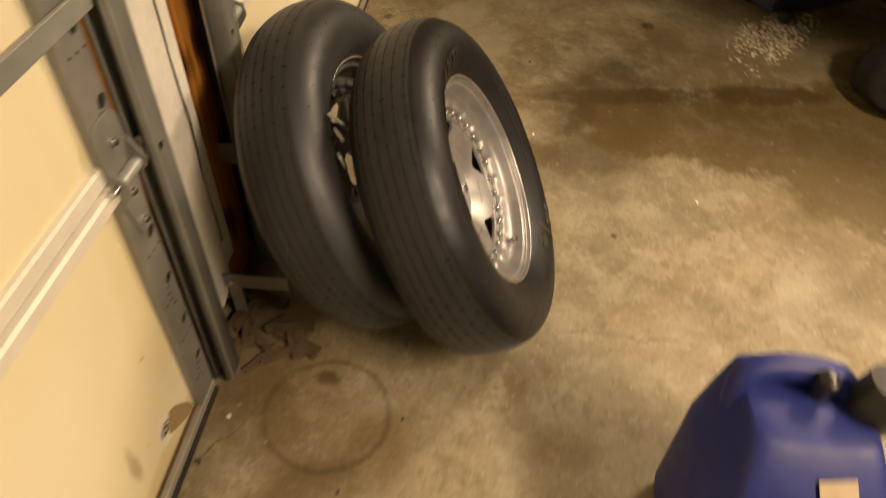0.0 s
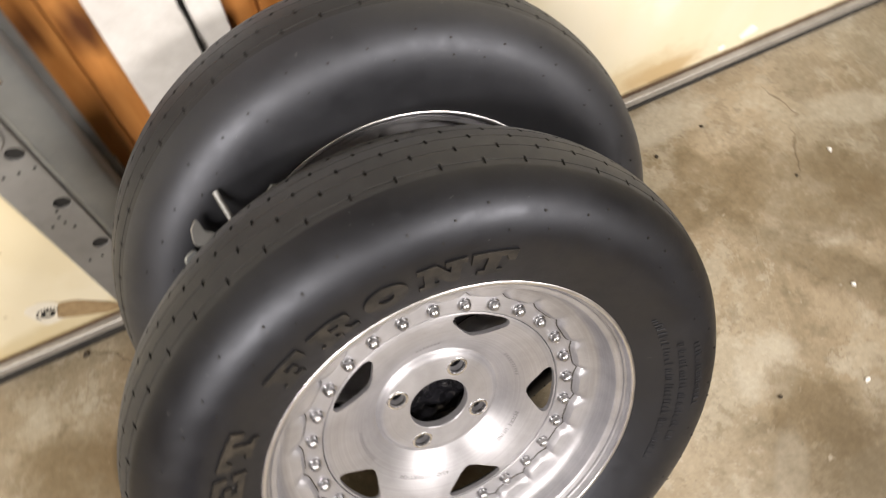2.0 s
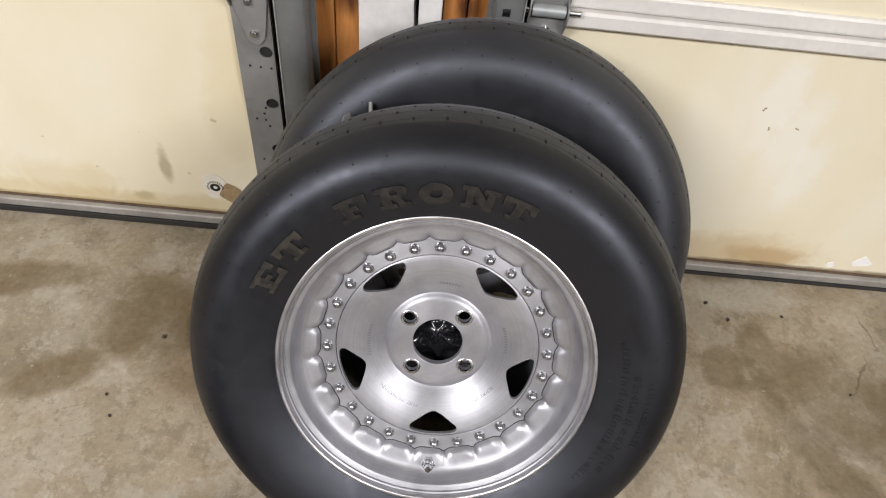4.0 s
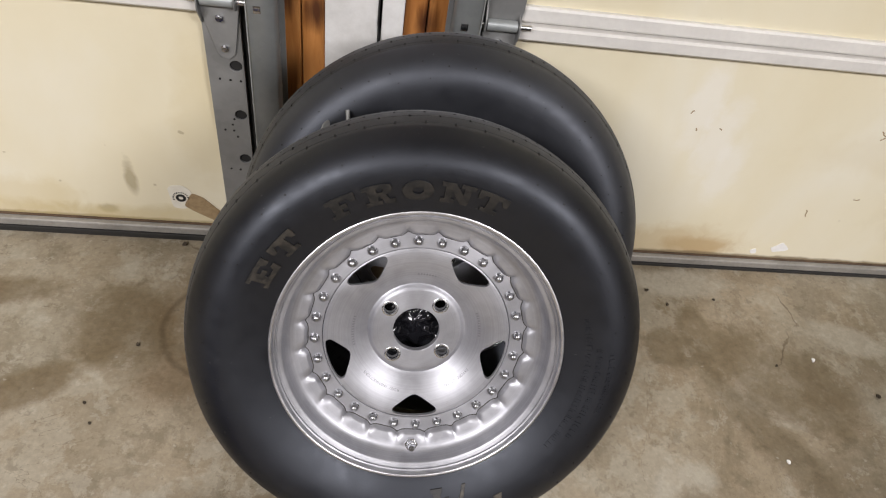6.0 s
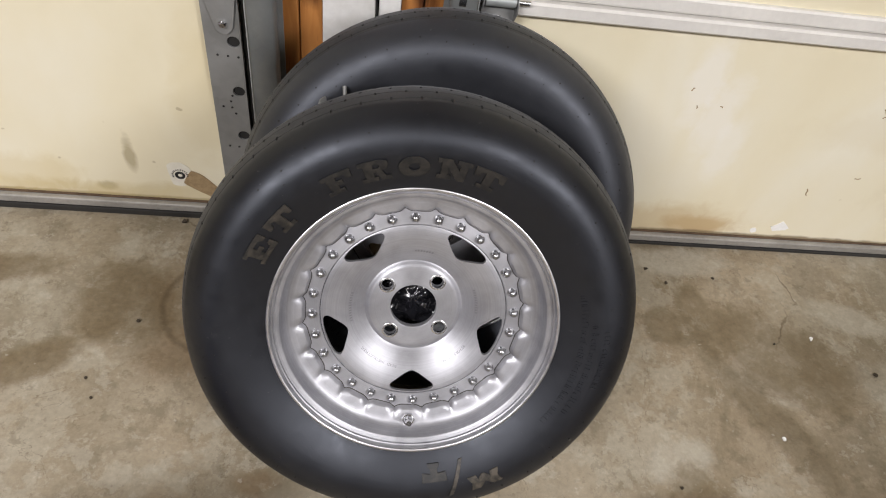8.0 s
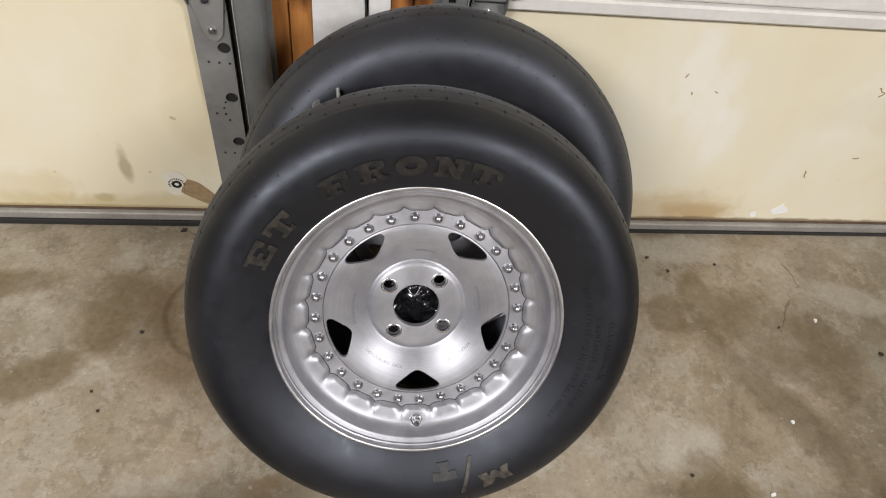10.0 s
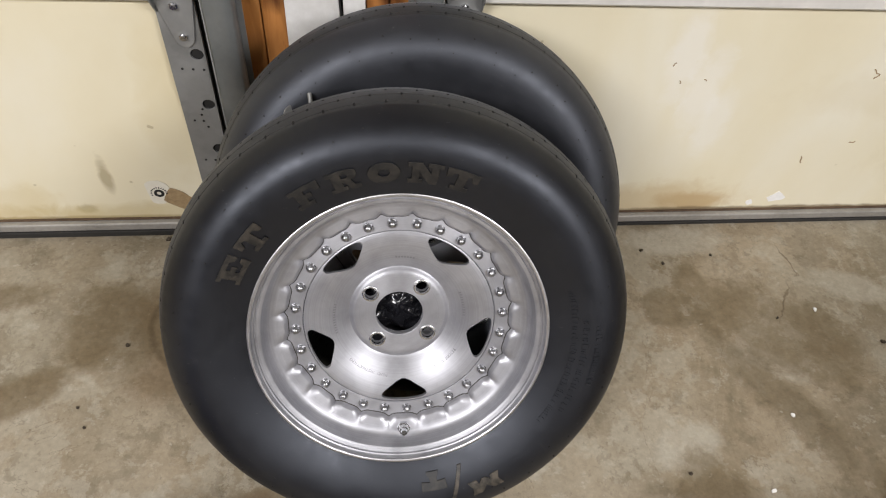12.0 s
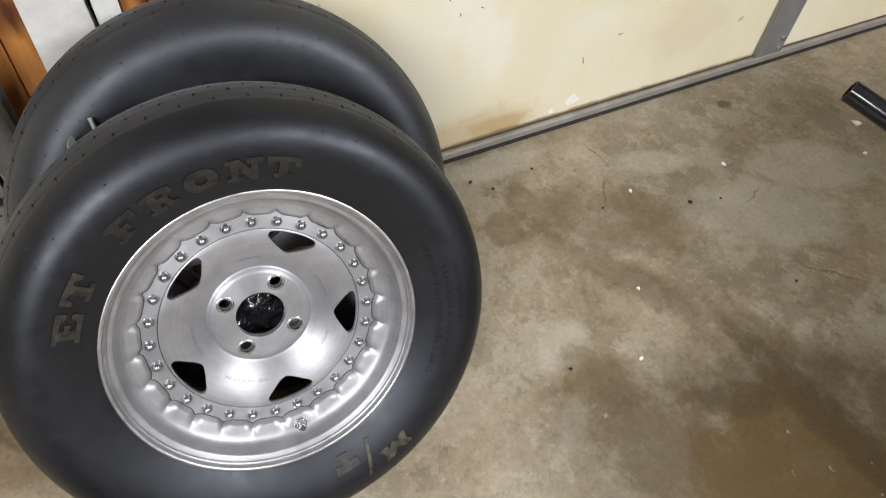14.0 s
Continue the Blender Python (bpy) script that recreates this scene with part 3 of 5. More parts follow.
# ---------------------------------------------------------------- the two garage doors
def make_hinge(door, x, side, z):
    """A roller hinge on the end stile; side is +1 where the roller points to +x."""
    lower = [(-0.034, 0.0), (0.034, 0.0), (0.030, -0.030), (0.020, -0.100), (0.008, -0.112), (-0.008, -0.106), (-0.028, -0.03)]
    upper = [(-0.034, 0.004), (-0.034, 0.075), (-0.020, 0.092), (0.020, 0.092), (0.034, 0.075), (0.034, 0.004)]
    hinge = part("hinge", flat_shape([rounded(lower, 0.12, 2)], 0.0016, 0.0006), STILE, door, "grey pressed-steel roller hinge", smooth=40, at=pose(x, -0.0172, z, 90, 0, 0))
    inv = pose(x, -0.0172, z, 90, 0, 0).inverted()
    part("upper_leaf", flat_shape([rounded(upper, 0.12, 2)], 0.0016, 0.0006), STILE, hinge, smooth=40, at=inv @ pose(x, -0.0172, z, 90, 0, 0))
    bm = bmesh.new()
    tube(bm, (-side * 0.050, -0.026, 0.0), (side * 0.055, -0.026, 0.0), 0.0055, seg=16)
    part("roller_shaft", bm, STEEL, hinge, smooth=40, at=inv @ pose(x, 0, z))
    bm = bmesh.new()
    tube(bm, (-0.026, -0.026, 0.0), (0.026, -0.026, 0.0), 0.0100, seg=20)
    part("knuckle", bm, TRACK, hinge, smooth=40, at=inv @ pose(x, 0, z))
    for sx in (-0.030, 0.029):
        bm = flat_shape([rounded([(0.0, -0.020), (0.030, -0.012), (0.034, 0.012), (0.0, 0.060)], 0.15, 2)], 0.0012)
        part("cheek", bm, STILE, hinge, at=inv @ pose(x + sx, -0.008, z) @ Matrix(((0, 0, 1, 0), (-1, 0, 0, 0), (0, -1 if sx * side < 0 else 1, 0, 0), (0, 0, 0, 1))))
    bm = bmesh.new()
    tube(bm, (side * 0.060, -0.026, 0), (side * 0.072, -0.026, 0), 0.021, seg=24)
    part("roller", bm, STEEL, hinge, smooth=40, at=inv @ pose(x, 0, z))
    for bx, bz in ((0.0, -0.034), (0.004, -0.090), (0.0, 0.052)):
        bm = bmesh.new()
        tube(bm, (bx, -0.016, bz), (bx, -0.023, bz), 0.0070, seg=6)
        tube(bm, (bx, -0.023, bz), (bx, -0.027, bz), 0.0045, seg=12)
        part("bolt", bm, STEEL, hinge, at=inv @ pose(x, 0, z))


def make_door(name, x0, x1, end_stile_x, side, mid_stiles, joint, foot, label):
    door = thing(name, pose((x0 + x1) / 2, 0, 0), label, "garage door", kind="structure")
    base = pose(-(x0 + x1) / 2, 0, 0)
    levels = [0.031 + foot, joint, 1.20, 1.82, 2.44]
    for a, b in zip(levels, levels[1:]):
        part("panel", boxed(x0, x1, 0.0, 0.030, a, b - 0.001), DOOR_SKIN, door, at=base)
        for sx in [end_stile_x] + mid_stiles:
            half = 0.0310 if sx == end_stile_x else 0.050
            holes, pips = [], []
            if sx == end_stile_x:
                k = 0
                z = a + 0.103
                while z < b - 0.05:
                    holes.append(circle(0.0115, 20, side * 0.0175, z))
                    for px, pz in ((-0.0125, -0.028), (0.0055, -0.029), (0.0235, -0.030)) if k % 2 else ((0.0045, -0.010), (0.0005, -0.023), (0.0015, -0.037), (0.0075, -0.051), (-0.0145, -0.036)):
                        pips.append((side * px, z + pz))
                    z += 0.105
                    k += 1
            outline = [[(-half, a + 0.001), (half, a + 0.001), (half, b - 0.002), (-half, b - 0.002)]] + holes
            stile = part("stile", flat_shape(outline, 0.0016, 0.0005), STILE, door, "grey perforated steel end stile" if holes else "grey steel stile", smooth=40, at=base @ pose(sx, -0.0132, 0, 90, 0, 0))
            # Near-black sheet stands for the shade inside the punched holes.
            if holes:
                back = part("stile_back", boxed(-half + 0.002, half - 0.002, 0, 0.0012, a, b - 0.002), DARK, stile, at=pose(0, -0.0132, 0, 90, 0, 0).inverted() @ pose(0, -0.0112, 0))
            for fx in (-half, half - 0.0015):
                part("flange", boxed(fx, fx + 0.0015, 0.0, 0.0112, a + 0.001, b - 0.002), STILE, stile, at=pose(0, -0.0132, 0, 90, 0, 0).inverted() @ pose(0, -0.0115, 0))
            if holes:
                bm = bmesh.new()
                for px, pz in pips:
                    tube(bm, (px, -0.0002, pz), (px, 0.001, pz), 0.0022, seg=8)
                part("punch_mark", bm, DARK, stile, at=pose(0, -0.0132, 0, 90, 0, 0).inverted() @ pose(0, -0.0159, 0))
            else:
                for bz in (a + 0.05, a + 0.018):
                    bm = bmesh.new()
                    tube(bm, (half - 0.02, -0.014, bz), (half - 0.02, -0.021, bz), 0.006, seg=6)
                    part("bolt", bm, STEEL, door, at=base @ pose(sx, 0, 0))
    inner0, inner1 = (x0, end_stile_x - 0.031) if side > 0 else (end_stile_x + 0.031, x1)
    for z in levels[1:-1]:
        prof = [(0.0, -0.029), (-0.016, -0.029), (-0.021, -0.024), (-0.021, -0.005), (-0.017, -0.001), (0.0, -0.001)]
        for nm, pr in (("section_rail", prof), ("section_rail", [(0.0, 0.002), (-0.009, 0.002), (-0.011, 0.006), (-0.011, 0.026), (-0.008, 0.030), (0.0, 0.030)])):
            bm = bmesh.new()
            ends = [[bm.verts.new((x, y, z + dz)) for y, dz in pr] for x in (inner0, inner1)]
            for i in range(len(pr)):
                j = (i + 1) % len(pr)
                bm.faces.new((ends[0][i], ends[0][j], ends[1][j], ends[1][i]))
            bm.faces.new(ends[0]), bm.faces.new(ends[1])
            part(nm, bm, RAIL, door, "white aluminium rail along the section joint", at=base)
        make_hinge(door, end_stile_x - (x0 + x1) / 2, side, z)
    prof = [(0.004, 0.0315), (-0.015, 0.0315), (-0.0175, 0.0300), (-0.0180, 0.0280), (-0.0180, 0.0150), (-0.0170, 0.0130), (-0.0150, 0.0120), (0.004, 0.0120)]
    bm = bmesh.new()
    ends = [[bm.verts.new((x, y, z + foot)) for y, z in prof] for x in (x0, x1)]
    for i in range(len(prof)):
        j = (i + 1) % len(prof)
        bm.faces.new((ends[0][i], ends[0][j], ends[1][j], ends[1][i]))
    bm.faces.new(ends[0]), bm.faces.new(ends[1])
    part("foot_rail", bm, FOOT_RAIL, door, "dull grey aluminium rail along the foot", at=base)
    part("floor_seal", boxed(x0, x1, -0.0212, 0.026, 0.0, 0.0118 + foot, 0.002), SEAL_AND_GAP, door, "black rubber seal on the floor", at=base)
    part("joint_line", boxed(x0, x1, -0.0060, -0.0004, 0.0317 + foot, 0.0345 + foot, 0.0005), ROT, door, "line of brown grime above the rail", at=base)
    # Added black strip paints the deep shade between stile and track.
    edge = end_stile_x + side * 0.0310
    part("edge_seal", boxed(min(edge, edge + side * 0.010), max(edge, edge + side * 0.010), -0.0040, 0.030, 0.035, 2.43, 0.001), SEAL_AND_GAP, door, "added black strip for the shade in the gap beside the stile", at=base)
    return door


DOOR_L = make_door("door_1", -3.05, -0.270, -0.3005, 1, [-1.75], 0.580, 0.0035, "closed cream sectional garage door with grey end stile and stained foot")
make_door("door_2", 0.138, 4.93, 0.1690, -1, [1.652, 3.20], 0.585, -0.003, "closed cream sectional garage door with rust stains above its foot rail")

bm = boxed(-3.0, -0.262, -0.036, -0.030, 0.802, 0.830, 0.0015)
lock = part("lock_bar", bm, TRACK, DOOR_L, "dull grey flat steel lock bar across the door", at=pose(-(-3.05 - 0.270) / 2, 0, 0))
for x in (-2.4, -1.3, -0.62):
    part("bar_guide", boxed(x - 0.012, x + 0.012, -0.040, 0.0, 0.796, 0.836, 0.001), STILE, lock)


def make_track(x0, x1, side):
    """A vertical roller track: a C-shaped zinc channel."""
    tr = thing("door_track", pose((x0 + x1) / 2, 0, 0), "grey galvanised vertical roller track beside the garage door", "track", "door tracks", "structure")
    h = (x1 - x0) / 2
    pts = [(-h * side, -0.010), (-h * side, -0.016), (-h * side * 0.6, -0.011), (h * side * 0.9, -0.010), (h * side, -0.014), (h * side, -0.040), (h * side * 0.85, -0.045), (-h * side * 0.8, -0.045), (-h * side, -0.041), (-h * side, -0.034)]
    bm = bmesh.new()
    outer = [[bm.verts.new((x, y, z)) for x, y in pts] for z in (0.012, 2.3)]
    for a, b, c, d in zip(outer[0], outer[0][1:], outer[1], outer[1][1:]):
        bm.faces.new((a, b, d, c))
    ob = part("channel", bm, TRACK, tr, smooth=50)
    mod = ob.modifiers.new("thickness", "SOLIDIFY")
    mod.thickness, mod.offset = 0.0018, 0
    part("return_lip", boxed(min(-h * side, -h * side * 0.93), max(-h * side, -h * side * 0.93), -0.0485, -0.0462, 0.012, 2.3, 0.001), RAIL_GREY, tr, "bright edge of the channel")
    part("rear_flange", boxed(min(h * side, h * side * 1.42), max(h * side, h * side * 1.42), -0.012, -0.0095, 0.012, 2.3, 0.0008), STILE, tr)
    for z in (0.30, 1.1, 1.9):
        br = part("wall_bracket", boxed(h * side - 0.001, h * side + 0.003, -0.034, 0.029, z, z + 0.05, 0.001), STILE, tr)
        bm = tube(bmesh.new(), (h * side + side * 0.004, -0.012, z + 0.025), (h * side + side * 0.010, -0.012, z + 0.025), 0.006, seg=6)
        part("bolt", bm, STEEL, br)
    return tr


make_track(-0.2530, -0.2050, 1)
make_track(0.0850, 0.1310, -1)


# ---------------------------------------------------------------- the racing wheels
MID = -0.0056
TYRE_R = 0.332
SIDE = [(0.2045, 0.0490), (0.2060, 0.0546), (0.2095, 0.0574), (0.2160, 0.0616), (0.2250, 0.0668), (0.2360, 0.0727), (0.2480, 0.0782), (0.2580, 0.0816), (0.2660, 0.0831), (0.2740, 0.0833),
        (0.2820, 0.0821), (0.2900, 0.0794), (0.2970, 0.0757), (0.3040, 0.0708), (0.3105, 0.0645), (0.3163, 0.0570), (0.3205, 0.0512)]


def side_height(r):
    for (r0, a0), (r1, a1) in zip(SIDE, SIDE[1:]):
        if r0 <= r <= r1:
            return MID + a0 + (a1 - a0) * (r - r0) / (r1 - r0)
    return MID + SIDE[-1][1]


def make_tyre_mesh():
    """A smooth-sided front-runner: rounded shoulders, four hairline grooves and rows of short sipes pressed into the tread."""
    grooves, half, depth = (-0.044, -0.0264, -0.0088, 0.0088, 0.0264, 0.044), 0.0037, 0.0022
    pitch, fr = 52, (0.0, 0.07, 0.27, 0.5, 0.57, 0.78)
    angles = [(k + f) * 2 * math.pi / pitch for k in range(pitch) for f in fr]

    def crown(a):
        return TYRE_R - 0.0115 * (abs(a) / 0.05) ** 2.2

    prof, marks = [], {}
    for r, a in SIDE:
        prof.append((r, -a))
    tread_from = len(prof)
    for g in grooves:
        marks[g] = len(prof)
        for da, dr in ((-half, 0), (-0.0007, 0), (-0.0003, -0.0010), (0.0003, -0.0010), (0.0007, 0), (half, 0)):
            prof.append((crown(g + da) + dr, g + da))
        if g != grooves[-1]:
            prof.append((crown(g + 0.0088), g + 0.0088))
    tread_to = len(prof) - 1
    for r, a in reversed(SIDE):
        prof.append((r, a))
    bm = bmesh.new()
    n = len(angles)
    grid = [[bm.verts.new((r * math.cos(t), r * math.sin(t), MID + a)) for r, a in prof] for t in angles]
    skip = set()
    for gi, g in enumerate(grooves):
        f = 0 if gi % 2 == 0 else 3
        for k in range(pitch):
            s = k * 6 + f
            i0 = marks[g]
            for i in range(i0, i0 + 5):
                skip.add((s, i))
            s2 = (s + 1) % n
            cs = [grid[s][i0], grid[s][i0 + 5], grid[s2][i0 + 5], grid[s2][i0]]
            low = [bm.verts.new((c.co.x * (1 - depth / TYRE_R), c.co.y * (1 - depth / TYRE_R), c.co.z)) for c in cs]
            for q in range(4):
                bm.faces.new((cs[q], cs[(q + 1) % 4], low[(q + 1) % 4], low[q])).material_index = 2
            bm.faces.new(low).material_index = 2
    # Groove and sipe faces are near-black, their shade put into the colour.
    hairlines = {marks[g] + k for g in grooves for k in (1, 2, 3)}
    for s in range(n):
        s2 = (s + 1) % n
        for i in range(len(prof) - 1):
            if (s, i) in skip:
                continue
            face = bm.faces.new((grid[s][i], grid[s2][i], grid[s2][i + 1], grid[s][i + 1]))
            face.material_index = 2 if i in hairlines else 1 if tread_from - 1 <= i <= tread_to else 0
    return mesh_of(bm, "tyre", [SIDEWALL, TREAD, DARK], smooth=35)


def wrap(bm, r_base, angle, lift):
    """Lays flat lettering (x along, y up, z out) on the sidewall, its foot at r_base, its middle at the angle."""
    for v in bm.verts:
        r = r_base + v.co.y
        a = angle - v.co.x / (r_base + 0.012)
        v.co = (r * math.cos(a), r * math.sin(a), side_height(r) + lift + v.co.z)
    return bm


SLAB = {
    "E": [[(0, 1), (.95, 1), (.95, .62), (.80, .62), (.72, .80), (.42, .80), (.42, .60), (.60, .60), (.60, .40), (.42, .40), (.42, .2), (.74, .2), (.82, .40), (.97, .40), (.97, 0), (0, 0), (0, .18), (.14, .18), (.14, .82), (0, .82)]],
    "F": [[(0, 1), (.95, 1), (.95, .60), (.80, .60), (.72, .80), (.42, .80), (.42, .60), (.62, .60), (.62, .40), (.42, .40), (.42, .18), (.58, .18), (.58, 0), (0, 0), (0, .18), (.14, .18), (.14, .82), (0, .82)]],
    "T": [[(0, 1), (1, 1), (1, .58), (.86, .58), (.78, .80), (.64, .80), (.64, .18), (.80, .18), (.80, 0), (.20, 0), (.20, .18), (.36, .18), (.36, .80), (.22, .80), (.14, .58), (0, .58)]],
    "R": [[(0, 1), (.68, 1), (.88, .92), (.92, .74), (.86, .56), (.70, .48), (.80, .20), (.98, .18), (.98, 0), (.66, 0), (.50, .42), (.42, .42), (.42, .18), (.54, .18), (.54, 0), (0, 0), (0, .18), (.14, .18), (.14, .82), (0, .82)],
          [(.42, .82), (.60, .82), (.66, .72), (.60, .60), (.42, .60)]],
    "O": [circle(0.5, 28, 0.5, 0.5), circle(0.19, 20, 0.5, 0.5)],
    "N": [[(0, 1), (.40, 1), (.72, .48), (.72, .82), (.60, .82), (.60, 1), (1.06, 1), (1.06, .82), (.94, .82), (.94, 0), (.70, 0), (.34, .58), (.34, .18), (.46, .18), (.46, 0), (0, 0), (0, .18), (.12, .18), (.12, .82), (0, .82)]],
}


def slab_shape(char, wide, tall, rise):
    """A heavy letter with slab feet, x along and y up."""
    outlines = [[((x - 0.5) * wide, y * tall) for x, y in pts] for pts in SLAB[char]]
    bm = flat_shape(outlines, rise, 0.0003)
    return finer(bm)


def finer(bm):
    """Cuts long edges, so that flat lettering can bend with the sidewall."""
    for _ in range(3):
        bmesh.ops.triangulate(bm, faces=bm.faces[:])
        bmesh.ops.subdivide_edges(bm, edges=[e for e in bm.edges if e.calc_length() > 0.0055], cuts=1, use_grid_fill=True)
    return bm


def letter_shape(char, size, bold=0.0, wide=1.0, rise=0.0004):
    cu = bpy.data.curves.new("letter", "FONT")
    cu.body, cu.size, cu.align_x, cu.extrude, cu.offset, cu.resolution_u = char, size, "CENTER", rise, bold, 4
    bm = curve_mesh(cu)
    bmesh.ops.scale(bm, vec=(wide, 1, 1), verts=bm.verts[:])
    bmesh.ops.subdivide_edges(bm, edges=[e for e in bm.edges if e.calc_length() > 0.006], cuts=2, use_grid_fill=True)
    return bm


def disc_height(r):
    """The dished face of the disc: nearly flat at the rim, falling towards the boss."""
    f = max(0.0, min(1.0, (0.1375 - r) / (0.1375 - 0.0755)))
    return -0.0042 - 0.0268 * f ** 1.9


def disc_slope(r):
    return math.atan((disc_height(r + 0.001) - disc_height(r - 0.001)) / 0.002)


def add_prism(bm, pts):
    low, top = [bm.verts.new((x, y, -0.06)) for x, y in pts], [bm.verts.new((x, y, 0.02)) for x, y in pts]
    for i in range(len(pts)):
        j = (i + 1) % len(pts)
        bm.faces.new((low[i], low[j], top[j], top[i]))
    bm.faces.new(low), bm.faces.new(top)


def carve(bm, cut):
    """bm less cut, as a new bmesh."""
    a, b = bpy.data.objects.new("solid", mesh_of(bm, "solid", [])), bpy.data.objects.new("cutter", mesh_of(cut, "cutter", []))
    for o in (a, b):
        scene.collection.objects.link(o)
    mod = a.modifiers.new("cut", "BOOLEAN")
    mod.object, mod.operation, mod.solver = b, "DIFFERENCE", "EXACT"
    data = bpy.data.meshes.new_from_object(a.evaluated_get(bpy.context.evaluated_depsgraph_get()))
    out = bmesh.new()
    out.from_mesh(data)
    for o in (a, b):
        mesh = o.data
        bpy.data.objects.remove(o)
        bpy.data.meshes.remove(mesh)
    bpy.data.meshes.remove(data)
    return out


def make_wheel():
    wheel = thing("racing_wheel", pose(0, 0, 0), "narrow black drag tyre on a bolted brushed aluminium rim leaning upright", "wheel", "two leaning wheels")
    tyre = part("tyre", make_tyre_mesh(), None, wheel, "smooth black rubber tyre with worn raised lettering")
    # lettering round the sidewall
    for char, deg in (("E", 148.3), ("T", 136.8), ("F", 115.2), ("R", 103.7), ("O", 92.0), ("N", 80.2), ("T", 69.0)):
        part("letter", wrap(slab_shape(char, 0.0395, 0.0285, 0.0014), 0.2275, radians(deg + SPIN), 0.0006), BROWN_LETTER if deg > 130 else LETTER, tyre, "worn brownish raised letter" if deg > 130 else "worn black raised letter", smooth=40)
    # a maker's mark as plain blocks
    marks = [([(-0.0258, 0), (-0.0120, 0), (-0.0095, 0.0065), (-0.0030, 0.0005), (0.0030, 0.0005), (0.0095, 0.0065), (0.0120, 0), (0.0258, 0), (0.0205, 0.010), (0.0237, 0.0215), (0.0105, 0.0215), (0, 0.0115), (-0.0105, 0.0215), (-0.0237, 0.0215), (-0.0205, 0.010)], 0.2545, -64.9, TAN_LETTER),
             ([(-0.0152, 0), (-0.0098, 0), (0.0152, 0.049), (0.0098, 0.049)], 0.2255, -74.0, TAN_LETTER),
             ([(-0.0092, 0), (0.0092, 0), (0.0085, 0.004), (0.0050, 0.008), (0.0055, 0.014), (0.0175, 0.0125), (0.0180, 0.025), (-0.0180, 0.025), (-0.0175, 0.0125), (-0.0055, 0.014), (-0.0050, 0.008), (-0.0085, 0.004)], 0.2245, -81.7, LETTER)]
    for pts, r0, deg, mat in marks:
        bm = finer(flat_shape([pts], 0.0009, 0.0003))
        part("sidewall_mark", wrap(bm, r0, radians(deg + SPIN), 0.0004), mat, tyre, "worn raised block on the sidewall", smooth=40)
    # small print as bars
    rng = random.Random(4)
    for row, (r0, d0, d1) in enumerate(((0.2360, 15, -38), (0.2500, 4, -30), (0.2680, 2, -18))):
        deg = d0
        while deg > d1:
            width = rng.uniform(0.0014, 0.0048)
            bm = boxed(-width / 2, width / 2, 0, rng.uniform(0.0050, 0.0088), 0, 0.0008)
            bmesh.ops.bevel(bm, geom=bm.edges[:], offset=0.0002, segments=1, affect="EDGES")
            part("print_bar", wrap(bm, r0, radians(deg + SPIN), 0.0005), SIDEWALL, tyre)
            deg -= math.degrees((width + rng.choice((0.0014, 0.002, 0.0045))) / r0)
    bm = bmesh.new()
    for i in range(44):
        a = 2 * math.pi * (i + rng.uniform(-0.25, 0.25)) / 44
        r = 0.2905 if i % 3 else 0.2985
        h = side_height(r)
        tube(bm, (r * math.cos(a), r * math.sin(a), h - 0.001), ((r + 0.0008) * math.cos(a), (r + 0.0008) * math.sin(a), h + 0.0010), 0.0012, seg=7)
    for i in range(30):
        a = 2 * math.pi * (i + rng.uniform(-0.3, 0.3)) / 30
        h = side_height(0.2755)
        tube(bm, (0.2755 * math.cos(a), 0.2755 * math.sin(a), h - 0.001), (0.2757 * math.cos(a), 0.2757 * math.sin(a), h + 0.0009), 0.0010, seg=7)
    tagged(part("vent_nub", bm, DARK, tyre), "tiny dark moulding nubs", kind="stuff")

    # outer rim shell: a root creased at every bolt, a steep wall, a ledge and the rolled lip
    prof = [(0.1590, -0.0062), (0.1622, -0.0045), (0.1645, 0.0030), (0.1668, 0.0062), (0.1712, 0.0078), (0.1770, 0.0092), (0.1830, 0.0112), (0.1872, 0.0145), (0.1896, 0.0195), (0.1910, 0.0280),
            (0.1920, 0.0345), (0.1926, 0.0372), (0.1942, 0.0388), (0.1962, 0.0394), (0.1986, 0.0405), (0.1992, 0.0390), (0.2006, 0.0394), (0.2012, 0.0420), (0.2030, 0.0430), (0.2040, 0.0455), (0.2047, 0.0485), (0.2052, 0.0496), (0.2061, 0.0503), (0.2073, 0.0505), (0.2084, 0.0499), (0.2090, 0.0484), (0.2080, 0.0430), (0.2060, 0.0390), (0.2020, 0.0320)]
    weight = [1.0, 1.0, 1.0, 0.85, 0.45, 0.12, 0.0] + [0.0] * 22
    drop = [0.0, 0.0, 0.5, 1.0, 0.6, 0.15, 0.0] + [0.0] * 22

    def scallop(i, a):
        k = (1.0 - abs(math.sin(12 * (a - radians(SCALLOP_TURN))))) ** 2.4
        return (k * 0.0064 - 0.0026) * weight[i], -0.0036 * k * drop[i]

    bm = bmesh.new()
    revolve(bm, prof, 336, scallop)
    rim = part("outer_rim", bm, LIP, wheel, "polished spun aluminium lip with scalloped root", smooth=32)
    # Rolled edge bead, its highlight helped by a brighter metal colour.
    bm = bmesh.new()
    edge = [(0.2070 + 0.0029 * math.cos(q * math.pi / 5), 0.0497 + 0.0020 * math.sin(q * math.pi / 5)) for q in range(10)]
    revolve(bm, edge + edge[:1], 192)
    part("rolled_edge", bm, HIGHLIT_EDGE, rim, "rolled edge coloured brighter for its highlight", smooth=60)
    # Dark bead along the root: grime, widened to paint the crease's shade.
    bm = bmesh.new()
    loops = []
